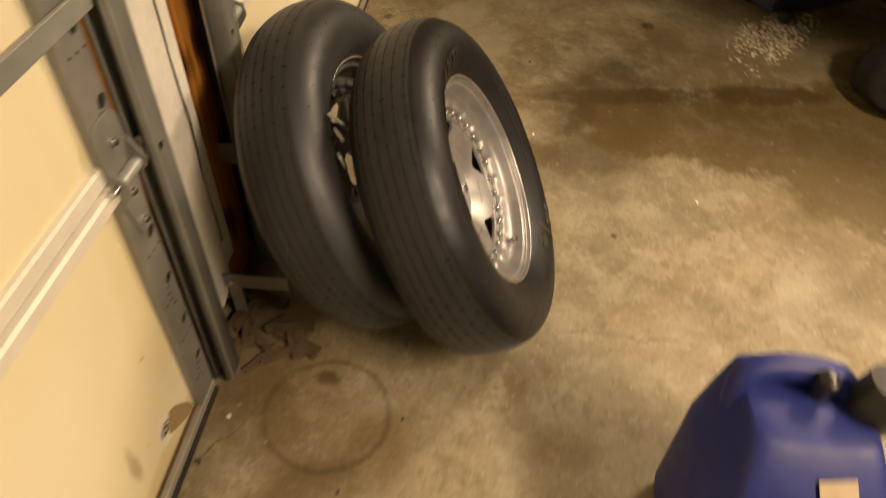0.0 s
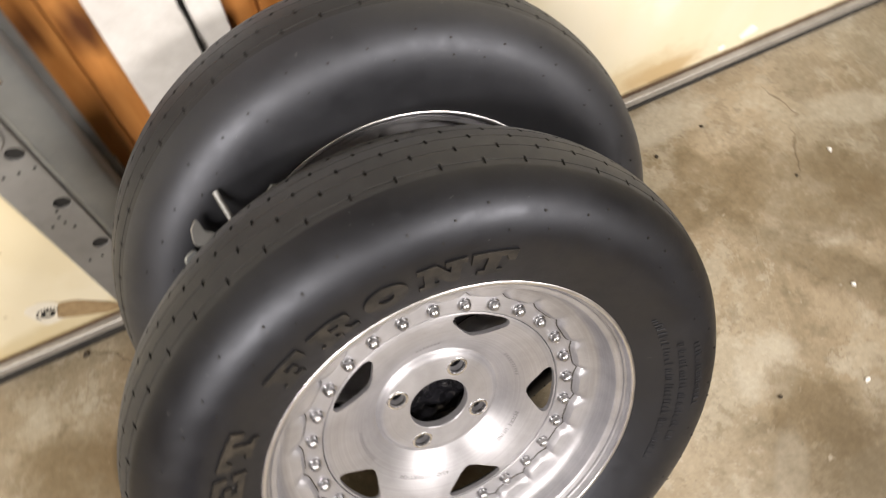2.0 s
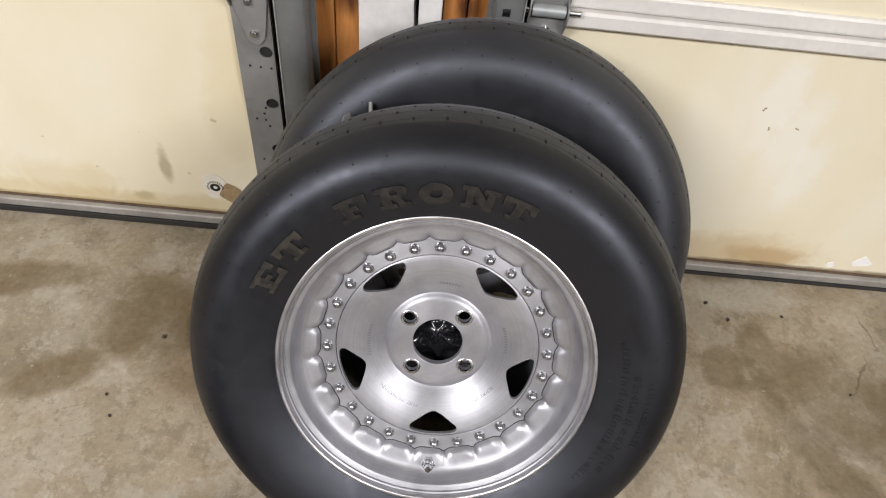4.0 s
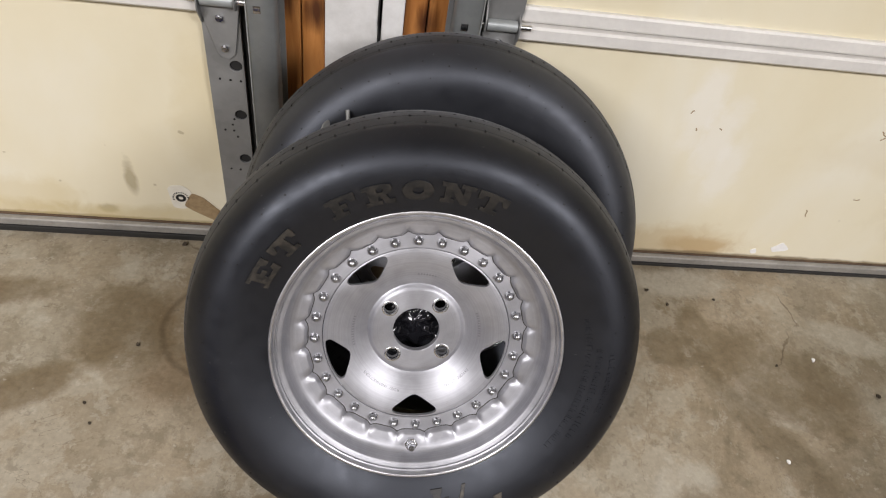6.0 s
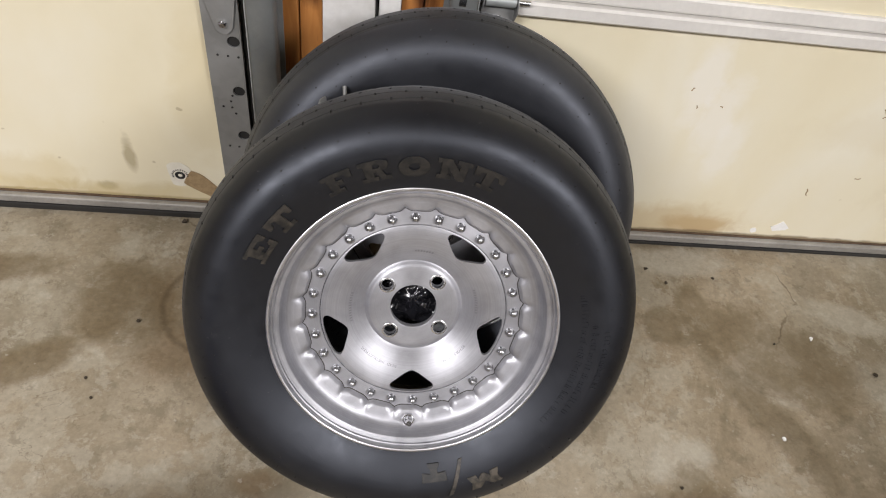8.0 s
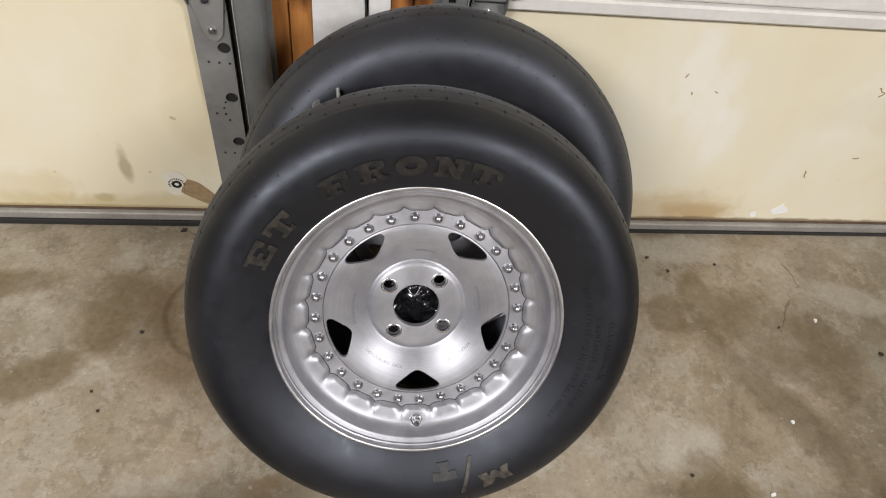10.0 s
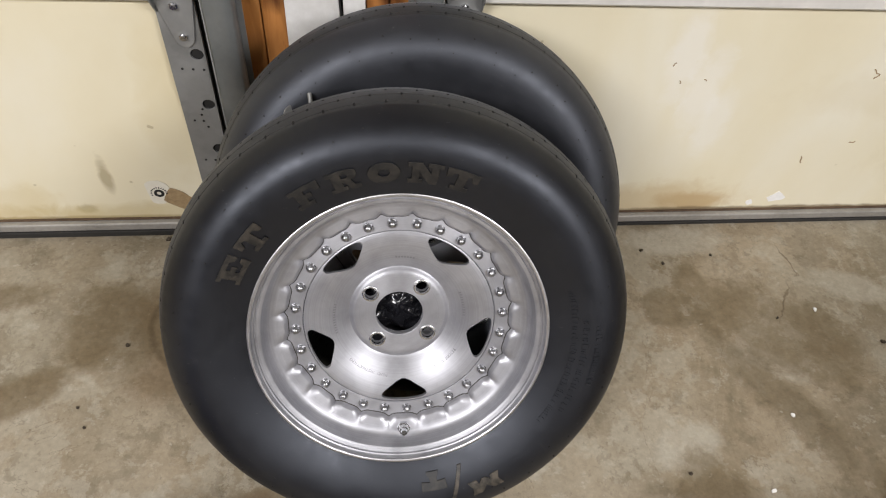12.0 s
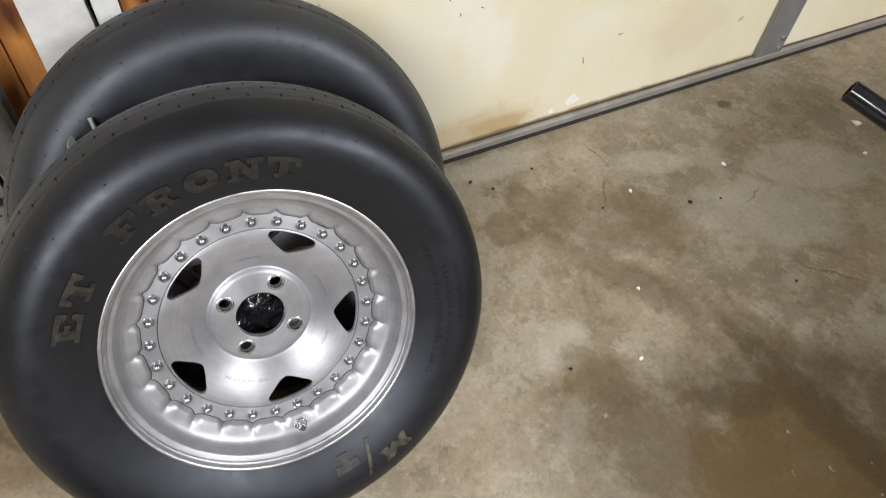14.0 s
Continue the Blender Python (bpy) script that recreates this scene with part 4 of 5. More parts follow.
    for q in range(6):
        c, s = 0.0015 * math.cos(q * math.pi / 3), 0.0012 * math.sin(q * math.pi / 3)
        loops.append((0.1632 + c, -0.0034 + s))
    revolve(bm, loops + loops[:1], 336, lambda i, a: ((1.0 - abs(math.sin(12 * (a - radians(SCALLOP_TURN))))) ** 2.4 * 0.0064 - 0.0026, 0.0))
    part("rim_seam", bm, SEAM, rim, "dark seam of grime and crease shade along the scalloped root", smooth=60)
    # Bare aluminium barrel, its colour darkened for the shade behind the windows.
    bm = bmesh.new()
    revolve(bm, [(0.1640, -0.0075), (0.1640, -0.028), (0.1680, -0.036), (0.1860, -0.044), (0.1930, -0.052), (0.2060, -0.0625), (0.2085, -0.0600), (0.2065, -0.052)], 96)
    part("inner_rim", bm, BARREL, wheel, "aluminium inner barrel, darkened for the shade inside", smooth=32)
    bm = bmesh.new()
    revolve(bm, [(0.1395, -0.0075), (0.1395, -0.0042), (0.1402, -0.0034), (0.1660, -0.0034)], 168)
    ring = part("bolt_ring", bm, DISC, wheel, smooth=32)
    shank = bmesh.new()
    tube(shank, (0, 0, -0.0040), (0, 0, -0.0016), 0.0074, 0.0072, seg=16)
    bmesh.ops.create_uvsphere(shank, u_segments=16, v_segments=9, radius=0.0063, matrix=Matrix.Translation((0, 0, 0.0002)))
    bolt = mesh_of(shank, "rim_bolt", BOLT, 40)
    for k in range(28):
        a = radians(BOLT_TURN) + 2 * math.pi * k / 28
        part("rim_bolt", bolt, None, ring, at=Matrix.Translation((0.1504 * math.cos(a), 0.1504 * math.sin(a), 0)))

    # the dished disc with five windows, the boss and its stud holes
    face = [(0.0350, -0.0300), (0.0350, -0.0268), (0.0358, -0.0260)] + [(r, -0.0258) for r in (0.042, 0.050, 0.058, 0.064)]
    face += [(0.0670, -0.0262), (0.0695, -0.0274), (0.0715, -0.0292), (0.0728, -0.0306), (0.0745, -0.0312)]
    face += [(r, disc_height(r)) for r in (0.0765, 0.0790, 0.0820, 0.0860, 0.0910, 0.0970, 0.1040, 0.1120, 0.1200, 0.1290, 0.1375)] + [(0.1384, -0.0046), (0.1388, -0.0055)]
    closed = face + [(0.1388, -0.0095)] + [(r, disc_height(r) - 0.006) for r in (0.125, 0.110, 0.095, 0.085, 0.078)] + [(0.070, -0.0375), (0.036, -0.0375), (0.0350, -0.0365), face[0]]
    bm = bmesh.new()
    revolve(bm, closed, 288)
    bmesh.ops.remove_doubles(bm, verts=bm.verts[:], dist=1e-6)
    cut = bmesh.new()
    for k in range(5):
        mid = radians(-90.3 + SPIN + 72 * k)
        pts = [(0.1005, 0), (0.1270, 15.4), (0.1335, 14.8), (0.1358, 12.5)] + [(0.1364, d) for d in (8, 4, 0, -4, -8)] + [(0.1358, -12.5), (0.1335, -14.8), (0.1270, -15.4)]
        pts = rounded([(r * math.cos(mid + radians(d)), r * math.sin(mid + radians(d))) for r, d in pts], 0.16, 2)
        add_prism(cut, pts)
    for k in range(4):
        a = radians(48.7 + SPIN + 90 * k)
        add_prism(cut, circle(0.0090, 24, 0.0536 * math.cos(a), 0.0536 * math.sin(a)))
    disc = part("centre_disc", carve(bm, cut), DISC, wheel, "brushed dished aluminium disc with five cut windows", smooth=30)
    # Added crumpled black sheet that keeps the hub hole dark.
    bm = bmesh.new()
    revolve(bm, [(r * 0.0045, -0.062 - 0.0009 * r) for r in range(0, 16)], 60, lambda i, t: (0.0, 0.010 * noise.noise(Vector((i * 0.22 * math.cos(t), i * 0.22 * math.sin(t), 1.7))) + 0.005 * noise.noise(Vector((i * 0.6 * math.cos(t), i * 0.6 * math.sin(t), 4.2)))))
    bmesh.ops.remove_doubles(bm, verts=bm.verts[:], dist=1e-6)
    part("hub_lining", bm, BLACK_PAINT, wheel, "added glossy crumpled black sheet that darkens the hub hole", smooth=60)
    for k in range(4):
        a = radians(48.7 + SPIN + 90 * k)
        bm = bmesh.new()
        revolve(bm, [(0.0088, -0.0300), (0.0090, -0.0262), (0.0098, -0.0247), (0.0116, -0.0245), (0.0124, -0.0250), (0.0127, -0.0262)], 6 * 4)
        part("stud_seat", bm, STEEL, disc, smooth=40, at=Matrix.Translation((0.0536 * math.cos(a), 0.0536 * math.sin(a), 0)))
    # engraved words on the disc
    for text, mid, up in (("READ INSTRUCTIONS", -122.5, 1), ("BEFORE USING", -50.0, 1)):
        for i, ch in enumerate(text):
            if ch == " ":
                continue
            bm = letter_shape(ch, 0.0062)
            a = radians(mid + SPIN) - (i - (len(text) - 1) / 2) * 0.0039 / 0.1020
            part("engraved_letter", bm, ENGRAVED, disc, at=Matrix.Rotation(a - math.pi / 2, 4, "Z") @ Matrix.Translation((0, 0.0990, disc_height(0.0990) - 0.0001)) @ Matrix.Rotation(disc_slope(0.1010), 4, "X"))
    for mid, count, r in ((82, 7, 0.0950), (178, 12, 0.0960), (8, 10, 0.0960)):
        for i in range(count):
            a = radians(mid + SPIN) - (i - (count - 1) / 2) * 0.0042 / r
            part("engraved_bar", boxed(-0.0011, 0.0011, 0, 0.0036, 0, 0.0003), FAINT, disc, at=Matrix.Rotation(a - math.pi / 2, 4, "Z") @ Matrix.Translation((0, r - 0.002, disc_height(r - 0.002) + 0.0002)) @ Matrix.Rotation(disc_slope(r), 4, "X"))
    # valve
    bm = bmesh.new()
    tube(bm, (0, 0, 0.0), (0, 0, 0.006), 0.0085, 0.0080, seg=6)
    tube(bm, (0, 0, 0.006), (0, 0, 0.012), 0.0062, 0.0050, seg=18)
    tube(bm, (0, 0, 0.012), (0, 0, 0.018), 0.0034, 0.0034, seg=14)
    tube(bm, (0, 0, 0.014), (0, 0, 0.020), 0.0042, 0.0034, seg=14)
    va = radians(-91.5 + SPIN)
    part("valve_stem", bm, STEEL, rim, "short steel valve stem", smooth=35, at=Matrix.Translation((0.1775 * math.cos(va), 0.1775 * math.sin(va), 0.008)) @ Matrix.Rotation(va, 4, "Z") @ Matrix.Rotation(radians(-14), 4, "Y") @ Matrix.Scale(1.25, 4))
    return wheel


BOLT_TURN, SCALLOP_TURN, SPIN = 94.42, 9.4, 3.72
FRONT = Matrix(((0.9997, 0.0127, -0.0224, 0.0421), (-0.0258, 0.4709, -0.8818, -0.4909), (-0.0007, 0.8821, 0.4710, 0.3243), (0, 0, 0, 1)))
BACK_TILT, BACK_YAW, BACK_AT = radians(25.0), radians(-2.4), Vector((0.0849, -0.3212, 0.3410))
front_wheel = make_wheel()
front_wheel.matrix_world = FRONT
back = Matrix.Translation(BACK_AT) @ Matrix.Rotation(BACK_YAW, 4, "Z") @ Matrix.Rotation(math.pi / 2 - BACK_TILT, 4, "X") @ Matrix.Translation((0, 0, -0.0500)) @ Matrix.Rotation(radians(241), 4, "Z") @ Matrix.Scale(1.007, 4)
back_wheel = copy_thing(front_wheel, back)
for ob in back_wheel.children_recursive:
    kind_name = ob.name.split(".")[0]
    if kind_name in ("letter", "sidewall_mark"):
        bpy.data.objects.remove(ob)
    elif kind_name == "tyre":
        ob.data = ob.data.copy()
        ob.data.materials[0] = LIT_SIDEWALL
# the loaded lower half of the front tyre sags back off its rim and spreads on the floor
for ob in front_wheel.children:
    if ob.name.split(".")[0] == "tyre":
        ob.data = ob.data.copy()
        down = FRONT.to_3x3().inverted() @ Vector((0, 0, -1))
        for v in ob.data.vertices:
            low = max(0.0, min(1.0, (0.45 - v.co.y / TYRE_R) / 1.2))
            behind = max(0.0, min(1.0, (0.03 - v.co.z) / 0.06)) * max(0.0, min(1.0, (v.co.xy.length - 0.22) / 0.06))
            v.co.z -= 0.017 * low * low * (3 - 2 * low) * behind
            lift = (FRONT @ v.co).z
            if lift < 0.09:
                f = min(1.0, (0.09 - lift) / 0.0757)
                v.co += down * (0.0143 * f * f * (3 - 2 * f))
            sunk = 0.0015 - (FRONT @ v.co).z
            if sunk > 0:
                v.co -= down * sunk
tagged(back_wheel, "narrow black drag tyre on an aluminium rim against the post", "wheel")

# a small broken bracket wedged between the tyres
clip = thing("metal_bracket", pose(-0.078, -0.285, 0.527), "small broken grey metal bracket wedged between the two tyres", "bracket")
bm = tube(bmesh.new(), (0.008, -0.030, -0.030), (0.0, 0.030, 0.024), 0.0031, seg=14)
part("peg", bm, STILE, clip, smooth=40)
bm = flat_shape([rounded([(-0.014, -0.010), (0.004, -0.018), (0.016, -0.004), (0.003, 0.002), (-0.002, 0.022), (-0.012, 0.012)], 0.15, 2)], 0.002, 0.0005)
part("tab", bm, STILE, clip, at=pose(-0.027, 0.006, 0.002, 60, 20, 15) @ Matrix.Scale(0.75, 4))
bm = flat_shape([rounded([(-0.006, -0.024), (0.014, -0.012), (0.004, -0.004), (0.010, 0.016), (-0.010, 0.014)], 0.15, 2)], 0.002, 0.0005)
part("tab", bm, TRACK, clip, at=pose(-0.048, 0.002, -0.032, 70, 10, 30) @ Matrix.Scale(0.8, 4))
bm = boxed(-0.022, 0.022, -0.002, 0.002, -0.006, 0.006, 0.001)
part("strap", bm, TRACK, clip, at=pose(0.036, 0.004, 0.012, 20, -35, 20))


# ---------------------------------------------------------------- marks on the doors
label = thing("door_label", pose(-0.418, -0.0012, 0.110), "torn yellowed paper label peeling from the garage door", "label")
sheet = flat_shape([rounded([(-0.036, 0.026), (-0.030, -0.030), (-0.004, -0.032), (0.014, 0.004), (0.010, 0.024), (-0.006, 0.036), (-0.026, 0.034)], 0.12, 2)], 0.0004)
part("paper", sheet, PAPER, label, at=pose(0, 0, 0, 90, 0, 0))
part("printed_disc", flat_shape([circle(0.0105, 32), circle(0.0045, 20)], 0.0003), DARK, label, "black printed disc", at=pose(-0.011, -0.0008, 0.000, 90, 0, 0))
for k in range(13):
    ang = radians(200 - 17 * k)
    part("print_bar", boxed(-0.0010, 0.0010, -0.0003, 0.0003, -0.0018, 0.0018), DARK, label, at=pose(-0.011 + 0.0155 * math.cos(ang), -0.0008, 0.0155 * math.sin(ang)) @ Matrix.Rotation(math.pi / 2 - ang, 4, "Y"))
tear = flat_shape([rounded([(-0.014, -0.022), (0.006, 0.016), (0.030, 0.004), (0.066, -0.040), (0.078, -0.066), (0.050, -0.064), (0.010, -0.040)], 0.12, 2)], 0.0005)
part("torn_backing", tear, TORN, label, "brown torn backing", at=pose(0.006, 0.0, 0, 90, 0, 0))

rng = random.Random(11)


def scrap(name, x, y, z, size, mat, lbl, cat, upright=False, flat=0.0015, group=""):
    pts = [(size * rng.uniform(0.55, 1.0) * math.cos(a), size * rng.uniform(0.4, 0.9) * math.sin(a)) for a in [2 * math.pi * (i + rng.uniform(-0.3, 0.3)) / 8 for i in range(8)]]
    bm = flat_shape([pts], flat, 0)
    for v in bm.verts:
        v.co.z += 0.25 * size * math.sin(v.co.x / size * 2.0 + x * 9) if not upright else 0.0
    ob = part(name, bm, mat)
    low = min(v.co.z for v in ob.data.vertices)
    ob.matrix_world = pose(x, y, z, 90, 0, 0) if upright else pose(x, y, z - low, 0, 0, rng.uniform(0, 360))
    return tagged(ob, lbl, cat, group)


scrap("paint_chip", 0.964, -0.0006, 0.066, 0.026, CHIP, "bare white patch where the door paint chipped off", "chip", True, 0.0006)
scrap("paint_chip", 0.900, -0.0006, 0.050, 0.012, CHIP, "small bare white patch above the foot rail", "chip", True, 0.0006)


def scratch(x, z, length, turn):
    """A thin crooked scratch through the door paint."""
    pts = [(length * (i / 6 - 0.5), 0.10 * length * math.sin(i * 0.9 + x * 7)) for i in range(7)]
    outline = [(px, pz + 0.0011) for px, pz in pts] + [(px, pz - 0.0009) for px, pz in reversed(pts)]
    ob = part("paint_scratch", flat_shape([outline], 0.0005), TORN)
    ob.matrix_world = pose(x, -0.0006, z, 90, turn, 0)
    tagged(ob, "thin brown scratch in the cream door paint", "scratch", "door scratches")


for x, z, length, turn in ((0.965, 0.185, 0.022, 60), (1.009, 0.416, 0.018, 30), (1.016, 0.405, 0.014, -60), (0.585, 0.43, 0.009, -50), (0.61, 0.39, 0.007, 80), (0.66, 0.395, 0.007, 35), (1.06, 0.235, 0.014, -15)):
    scratch(x, z, length, turn)

# ---------------------------------------------------------------- litter on the floor
for x, y, s in ((1.073, -0.368, 0.013), (0.866, -0.297, 0.005), (1.151, -0.388, 0.005), (0.62, -0.10, 0.008), (0.66, -0.14, 0.006), (-0.43, -0.035, 0.010),
                (-0.461, -0.303, 0.007), (-0.30, -0.40, 0.006), (-0.52, -0.43, 0.005), (-0.50, -0.47, 0.005), (1.136, -0.651, 0.007), (0.56, -0.62, 0.006), (0.78, -0.12, 0.006)):
    scrap("leaf_scrap", x, y, 0, s * 0.72, LEAF, "tiny dark dry leaf scrap on the concrete", "litter", group="leaf scraps")
for x, y, s in ((1.69, -0.325, 0.022), (0.96, -0.28, 0.005), (0.70, -0.66, 0.006), (-0.33, -0.06, 0.005), (0.80, -0.52, 0.005), (1.24, -0.30, 0.008), (1.62, -0.42, 0.007), (0.44, -1.10, 0.006)):
    scrap("paint_flake", x, y, 0, s, CHIP, "tiny white paint flake on the concrete", "litter", group="paint flakes")

# broken rotten wood round the foot of the post
for x, y, l, w, t, turn in ((-0.115, -0.035, 0.10, 0.024, 0.016, 20), (-0.065, -0.020, 0.12, 0.03, 0.020, -15), (-0.15, -0.075, 0.07, 0.018, 0.010, 50), (-0.030, -0.055, 0.09, 0.022, 0.014, 80), (-0.09, -0.09, 0.05, 0.014, 0.008, -40),
                            (-0.175, -0.03, 0.06, 0.016, 0.012, 5), (-0.02, -0.02, 0.08, 0.03, 0.030, 30), (-0.13, -0.115, 0.04, 0.012, 0.006, 70),
                            (-0.135, -0.150, 0.09, 0.040, 0.012, 25), (-0.175, -0.120, 0.08, 0.022, 0.010, -60), (-0.155, -0.175, 0.05, 0.030, 0.014, 65), (-0.105, -0.125, 0.10, 0.020, 0.018, 100), (-0.190, -0.085, 0.09, 0.014, 0.008, -35)):
    bm = boxed(-l / 2, l / 2, -w / 2, w / 2, 0, t)
    bmesh.ops.subdivide_edges(bm, edges=bm.edges[:], cuts=3, use_grid_fill=True)
    for v in bm.verts:
        nz = noise.noise_vector(Vector((v.co.x * 60 + x * 50, v.co.y * 90, v.co.z * 90 + y * 40)))
        v.co += Vector((nz.x * 0.006, nz.y * 0.004, nz.z * 0.004 if v.co.z > 0.001 else 0))
    ob = part("wood_splinter", bm, ROT)
    ob.matrix_world = pose(x, y, 0, 0, 0, turn)
    tagged(ob, "crumbling brown splinter of rotten wood on the floor", "wood scrap", "rotten splinters")
stop = thing("floor_bracket", pose(-0.076, -0.055, 0.0), "dull grey steel strap bracket at the foot of the post", "bracket")
part("strap", boxed(-0.002, 0.002, -0.074, 0.066, 0.096, 0.134, 0.001), STILE, stop)
part("foot", boxed(-0.002, 0.002, 0.030, 0.056, 0.0, 0.097, 0.001), STILE, stop)
bm = tube(bmesh.new(), (-0.002, 0.045, 0.114), (-0.008, 0.045, 0.114), 0.006, seg=6)
part("bolt", bm, STEEL, stop)

# spilled absorbent
bm = bmesh.new()
clumps = [(rng.gauss(0, 0.70), rng.gauss(0, 0.70)) for _ in range(60)]
for i in range(900):
    u, w = clumps[i % len(clumps)]
    u, w = u + rng.gauss(0, 0.22), w + rng.gauss(0, 0.22)
    x = 1.470 + 0.115 * u + 0.045 * w
    y = -1.580 - 0.085 * u + 0.075 * w
    s = rng.uniform(0.0018, 0.0068)
    m = Matrix.Translation((x, y, s * 0.25)) @ Euler((rng.uniform(-0.5, 0.5), rng.uniform(-0.5, 0.5), rng.uniform(0, 6))).to_matrix().to_4x4() @ Matrix.Diagonal((s, s * rng.uniform(0.4, 1.0), s * 0.32, 1))
    bmesh.ops.create_icosphere(bm, subdivisions=1, radius=1, matrix=m)
GR = part("absorbent_granules", bm, GRIT)
tagged(GR, "scattered pale absorbent granules spilled on the concrete", "granules", kind="stuff")

# ---------------------------------------------------------------- blue jug
JUG = thing("fuel_jug", pose(-0.490, -0.978, 0, 0, 0, 0), "square blue plastic fuel jug with black cap standing on the floor", "jug")
levels = [(0.0, 0.90, 0.90, 0), (0.012, 0.97, 0.97, 0), (0.03, 1, 1, 0), (0.262, 1, 1, 0), (0.285, 0.975, 0.965, 0.002), (0.325, 0.86, 0.88, 0.016), (0.365, 0.68, 0.78, 0.038), (0.384, 0.60, 0.72, 0.048), (0.390, 0.53, 0.66, 0.050)]
bm = bmesh.new()
rings = []
for z, sx, sy, ox in levels:
    base = rounded([(-0.13, -0.128), (0.13, -0.128), (0.13, 0.112), (-0.13, 0.112)], 0.10, 3)
    rings.append([bm.verts.new((x * sx + ox, y * sy, z)) for x, y in base])
for one, two in zip(rings, rings[1:]):
    for i in range(len(one)):
        j = (i + 1) % len(one)
        bm.faces.new((one[i], one[j], two[j], two[i]))
bm.faces.new(rings[0]), bm.faces.new(rings[-1])
part("body", bm, BLUE, JUG, smooth=35)
cu = bpy.data.curves.new("handle", "CURVE")
cu.dimensions, cu.bevel_depth, cu.bevel_resolution, cu.use_fill_caps, cu.resolution_u = "3D", 0.020, 5, True, 6
spline = cu.splines.new("NURBS")
path = [(0.058, 0.078, 0.350), (0.070, 0.080, 0.392), (0.080, 0.064, 0.408), (0.084, 0.020, 0.414), (0.082, -0.030, 0.412), (0.074, -0.066, 0.400), (0.060, -0.072, 0.352)]
spline.points.add(len(path) - 1)
for pt, co in zip(spline.points, path):
    pt.co = (*co, 1)
spline.use_endpoint_u, spline.order_u = True, 3
bm = curve_mesh(cu)
part("handle", bm, BLUE, JUG, "moulded blue handle", smooth=40)
bm = bmesh.new()
tube(bm, (0.040, -0.088, 0.375), (0.042, -0.094, 0.405), 0.034, seg=28)
tube(bm, (0.042, -0.094, 0.405), (0.044, -0.102, 0.442), 0.040, 0.037, seg=28)
part("cap", bm, BLACK_PLASTIC, JUG, "black screw cap", smooth=35)
bm = bmesh.new()
tube(bm, (0.056, -0.022, 0.384), (0.056, -0.022, 0.420), 0.012, seg=16)
tube(bm, (0.056, -0.022, 0.418), (0.056, -0.022, 0.432), 0.016, 0.015, seg=16)
tube(bm, (0.056, -0.022, 0.432), (0.056, -0.022, 0.440), 0.015, 0.005, seg=16)
part("vent_cap", bm, BLACK_PLASTIC, JUG, "small black vent cap", smooth=35)
part("paper_tag", boxed(-0.026, 0.030, -0.026, 0.026, -0.0006, 0.0006, 0.0003), TAN_PAPER, JUG, "torn scrap of tan paper stuck on the shoulder", at=pose(-0.078, -0.030, 0.343, 0, -41, 8))
part("paper_label", boxed(-0.1312, -0.1302, -0.058, -0.004, 0.10, 0.248, 0.0003), PAPER, JUG, "cream paper label")

# ---------------------------------------------------------------- floor jack
JACK = thing("floor_jack", pose(1.705, -1.665, 0, 0, 0, 0), "dark blue steel floor jack with long black tubular handle", "jack")
ax = Vector((-0.443, 0.86, 0.0)).normalized()
turn = math.degrees(math.atan2(ax.y, ax.x))
for sy in (-0.085, 0.085):
    pts = [(0.10, 0.030), (0.175, 0.055), (0.170, 0.130), (0.10, 0.185), (0.0, 0.200), (-0.20, 0.150), (-0.46, 0.100), (-0.50, 0.060), (-0.44, 0.035), (-0.1, 0.03)]
    part("side_plate", flat_shape([rounded(pts, 0.15, 2)], 0.005, 0.001), JACK_BLUE, JACK, smooth=35, at=pose(0, 0, 0, 0, 0, turn) @ pose(0, sy, 0, 90, 0, 0))
part("rear_plate", boxed(0.150, 0.162, -0.080, 0.080, 0.040, 0.118, 0.004), JACK_BLUE, JACK, at=pose(0, 0, 0, 0, 0, turn))
part("handle_yoke", boxed(0.040, 0.125, -0.048, 0.048, 0.150, 0.222, 0.014), JACK_BLUE, JACK, "scuffed dark blue handle yoke", smooth=35, at=pose(0, 0, 0, 0, -12, turn))
part("pump_body", boxed(-0.06, 0.145, -0.079, 0.079, 0.045, 0.176, 0.02), JACK_BLUE, JACK, "scuffed dark blue pump housing", at=pose(0, 0, 0, 0, 0, turn))
part("cross_bar", tube(bmesh.new(), (0.172, -0.098, 0.104), (0.172, 0.098, 0.104), 0.006, seg=14), STEEL, JACK, smooth=35, at=pose(0, 0, 0, 0, 0, turn))
part("tie_plate", boxed(-0.22, -0.07, -0.08, 0.08, 0.12, 0.165, 0.006), JACK_BLUE, JACK, at=pose(0, 0, 0, 0, 0, turn))
part("maker_plate", boxed(-0.20, -0.07, -0.055, 0.055, 0.168, 0.172, 0.001), BRASS, JACK, "yellowed metal plate", at=pose(0, 0, 0.035, 0, 5, turn))
part("lift_arm", boxed(-0.46, -0.02, -0.045, 0.045, 0.10, 0.17, 0.01), JACK_BLUE, JACK, at=pose(0, 0, 0, 0, 6, turn))
bm = tube(bmesh.new(), (-0.44, 0, 0.15), (-0.44, 0, 0.20), 0.045, 0.05, seg=24)
part("saddle", bm, BLACK_PAINT, JACK, smooth=35, at=pose(0, 0, 0, 0, 0, turn))
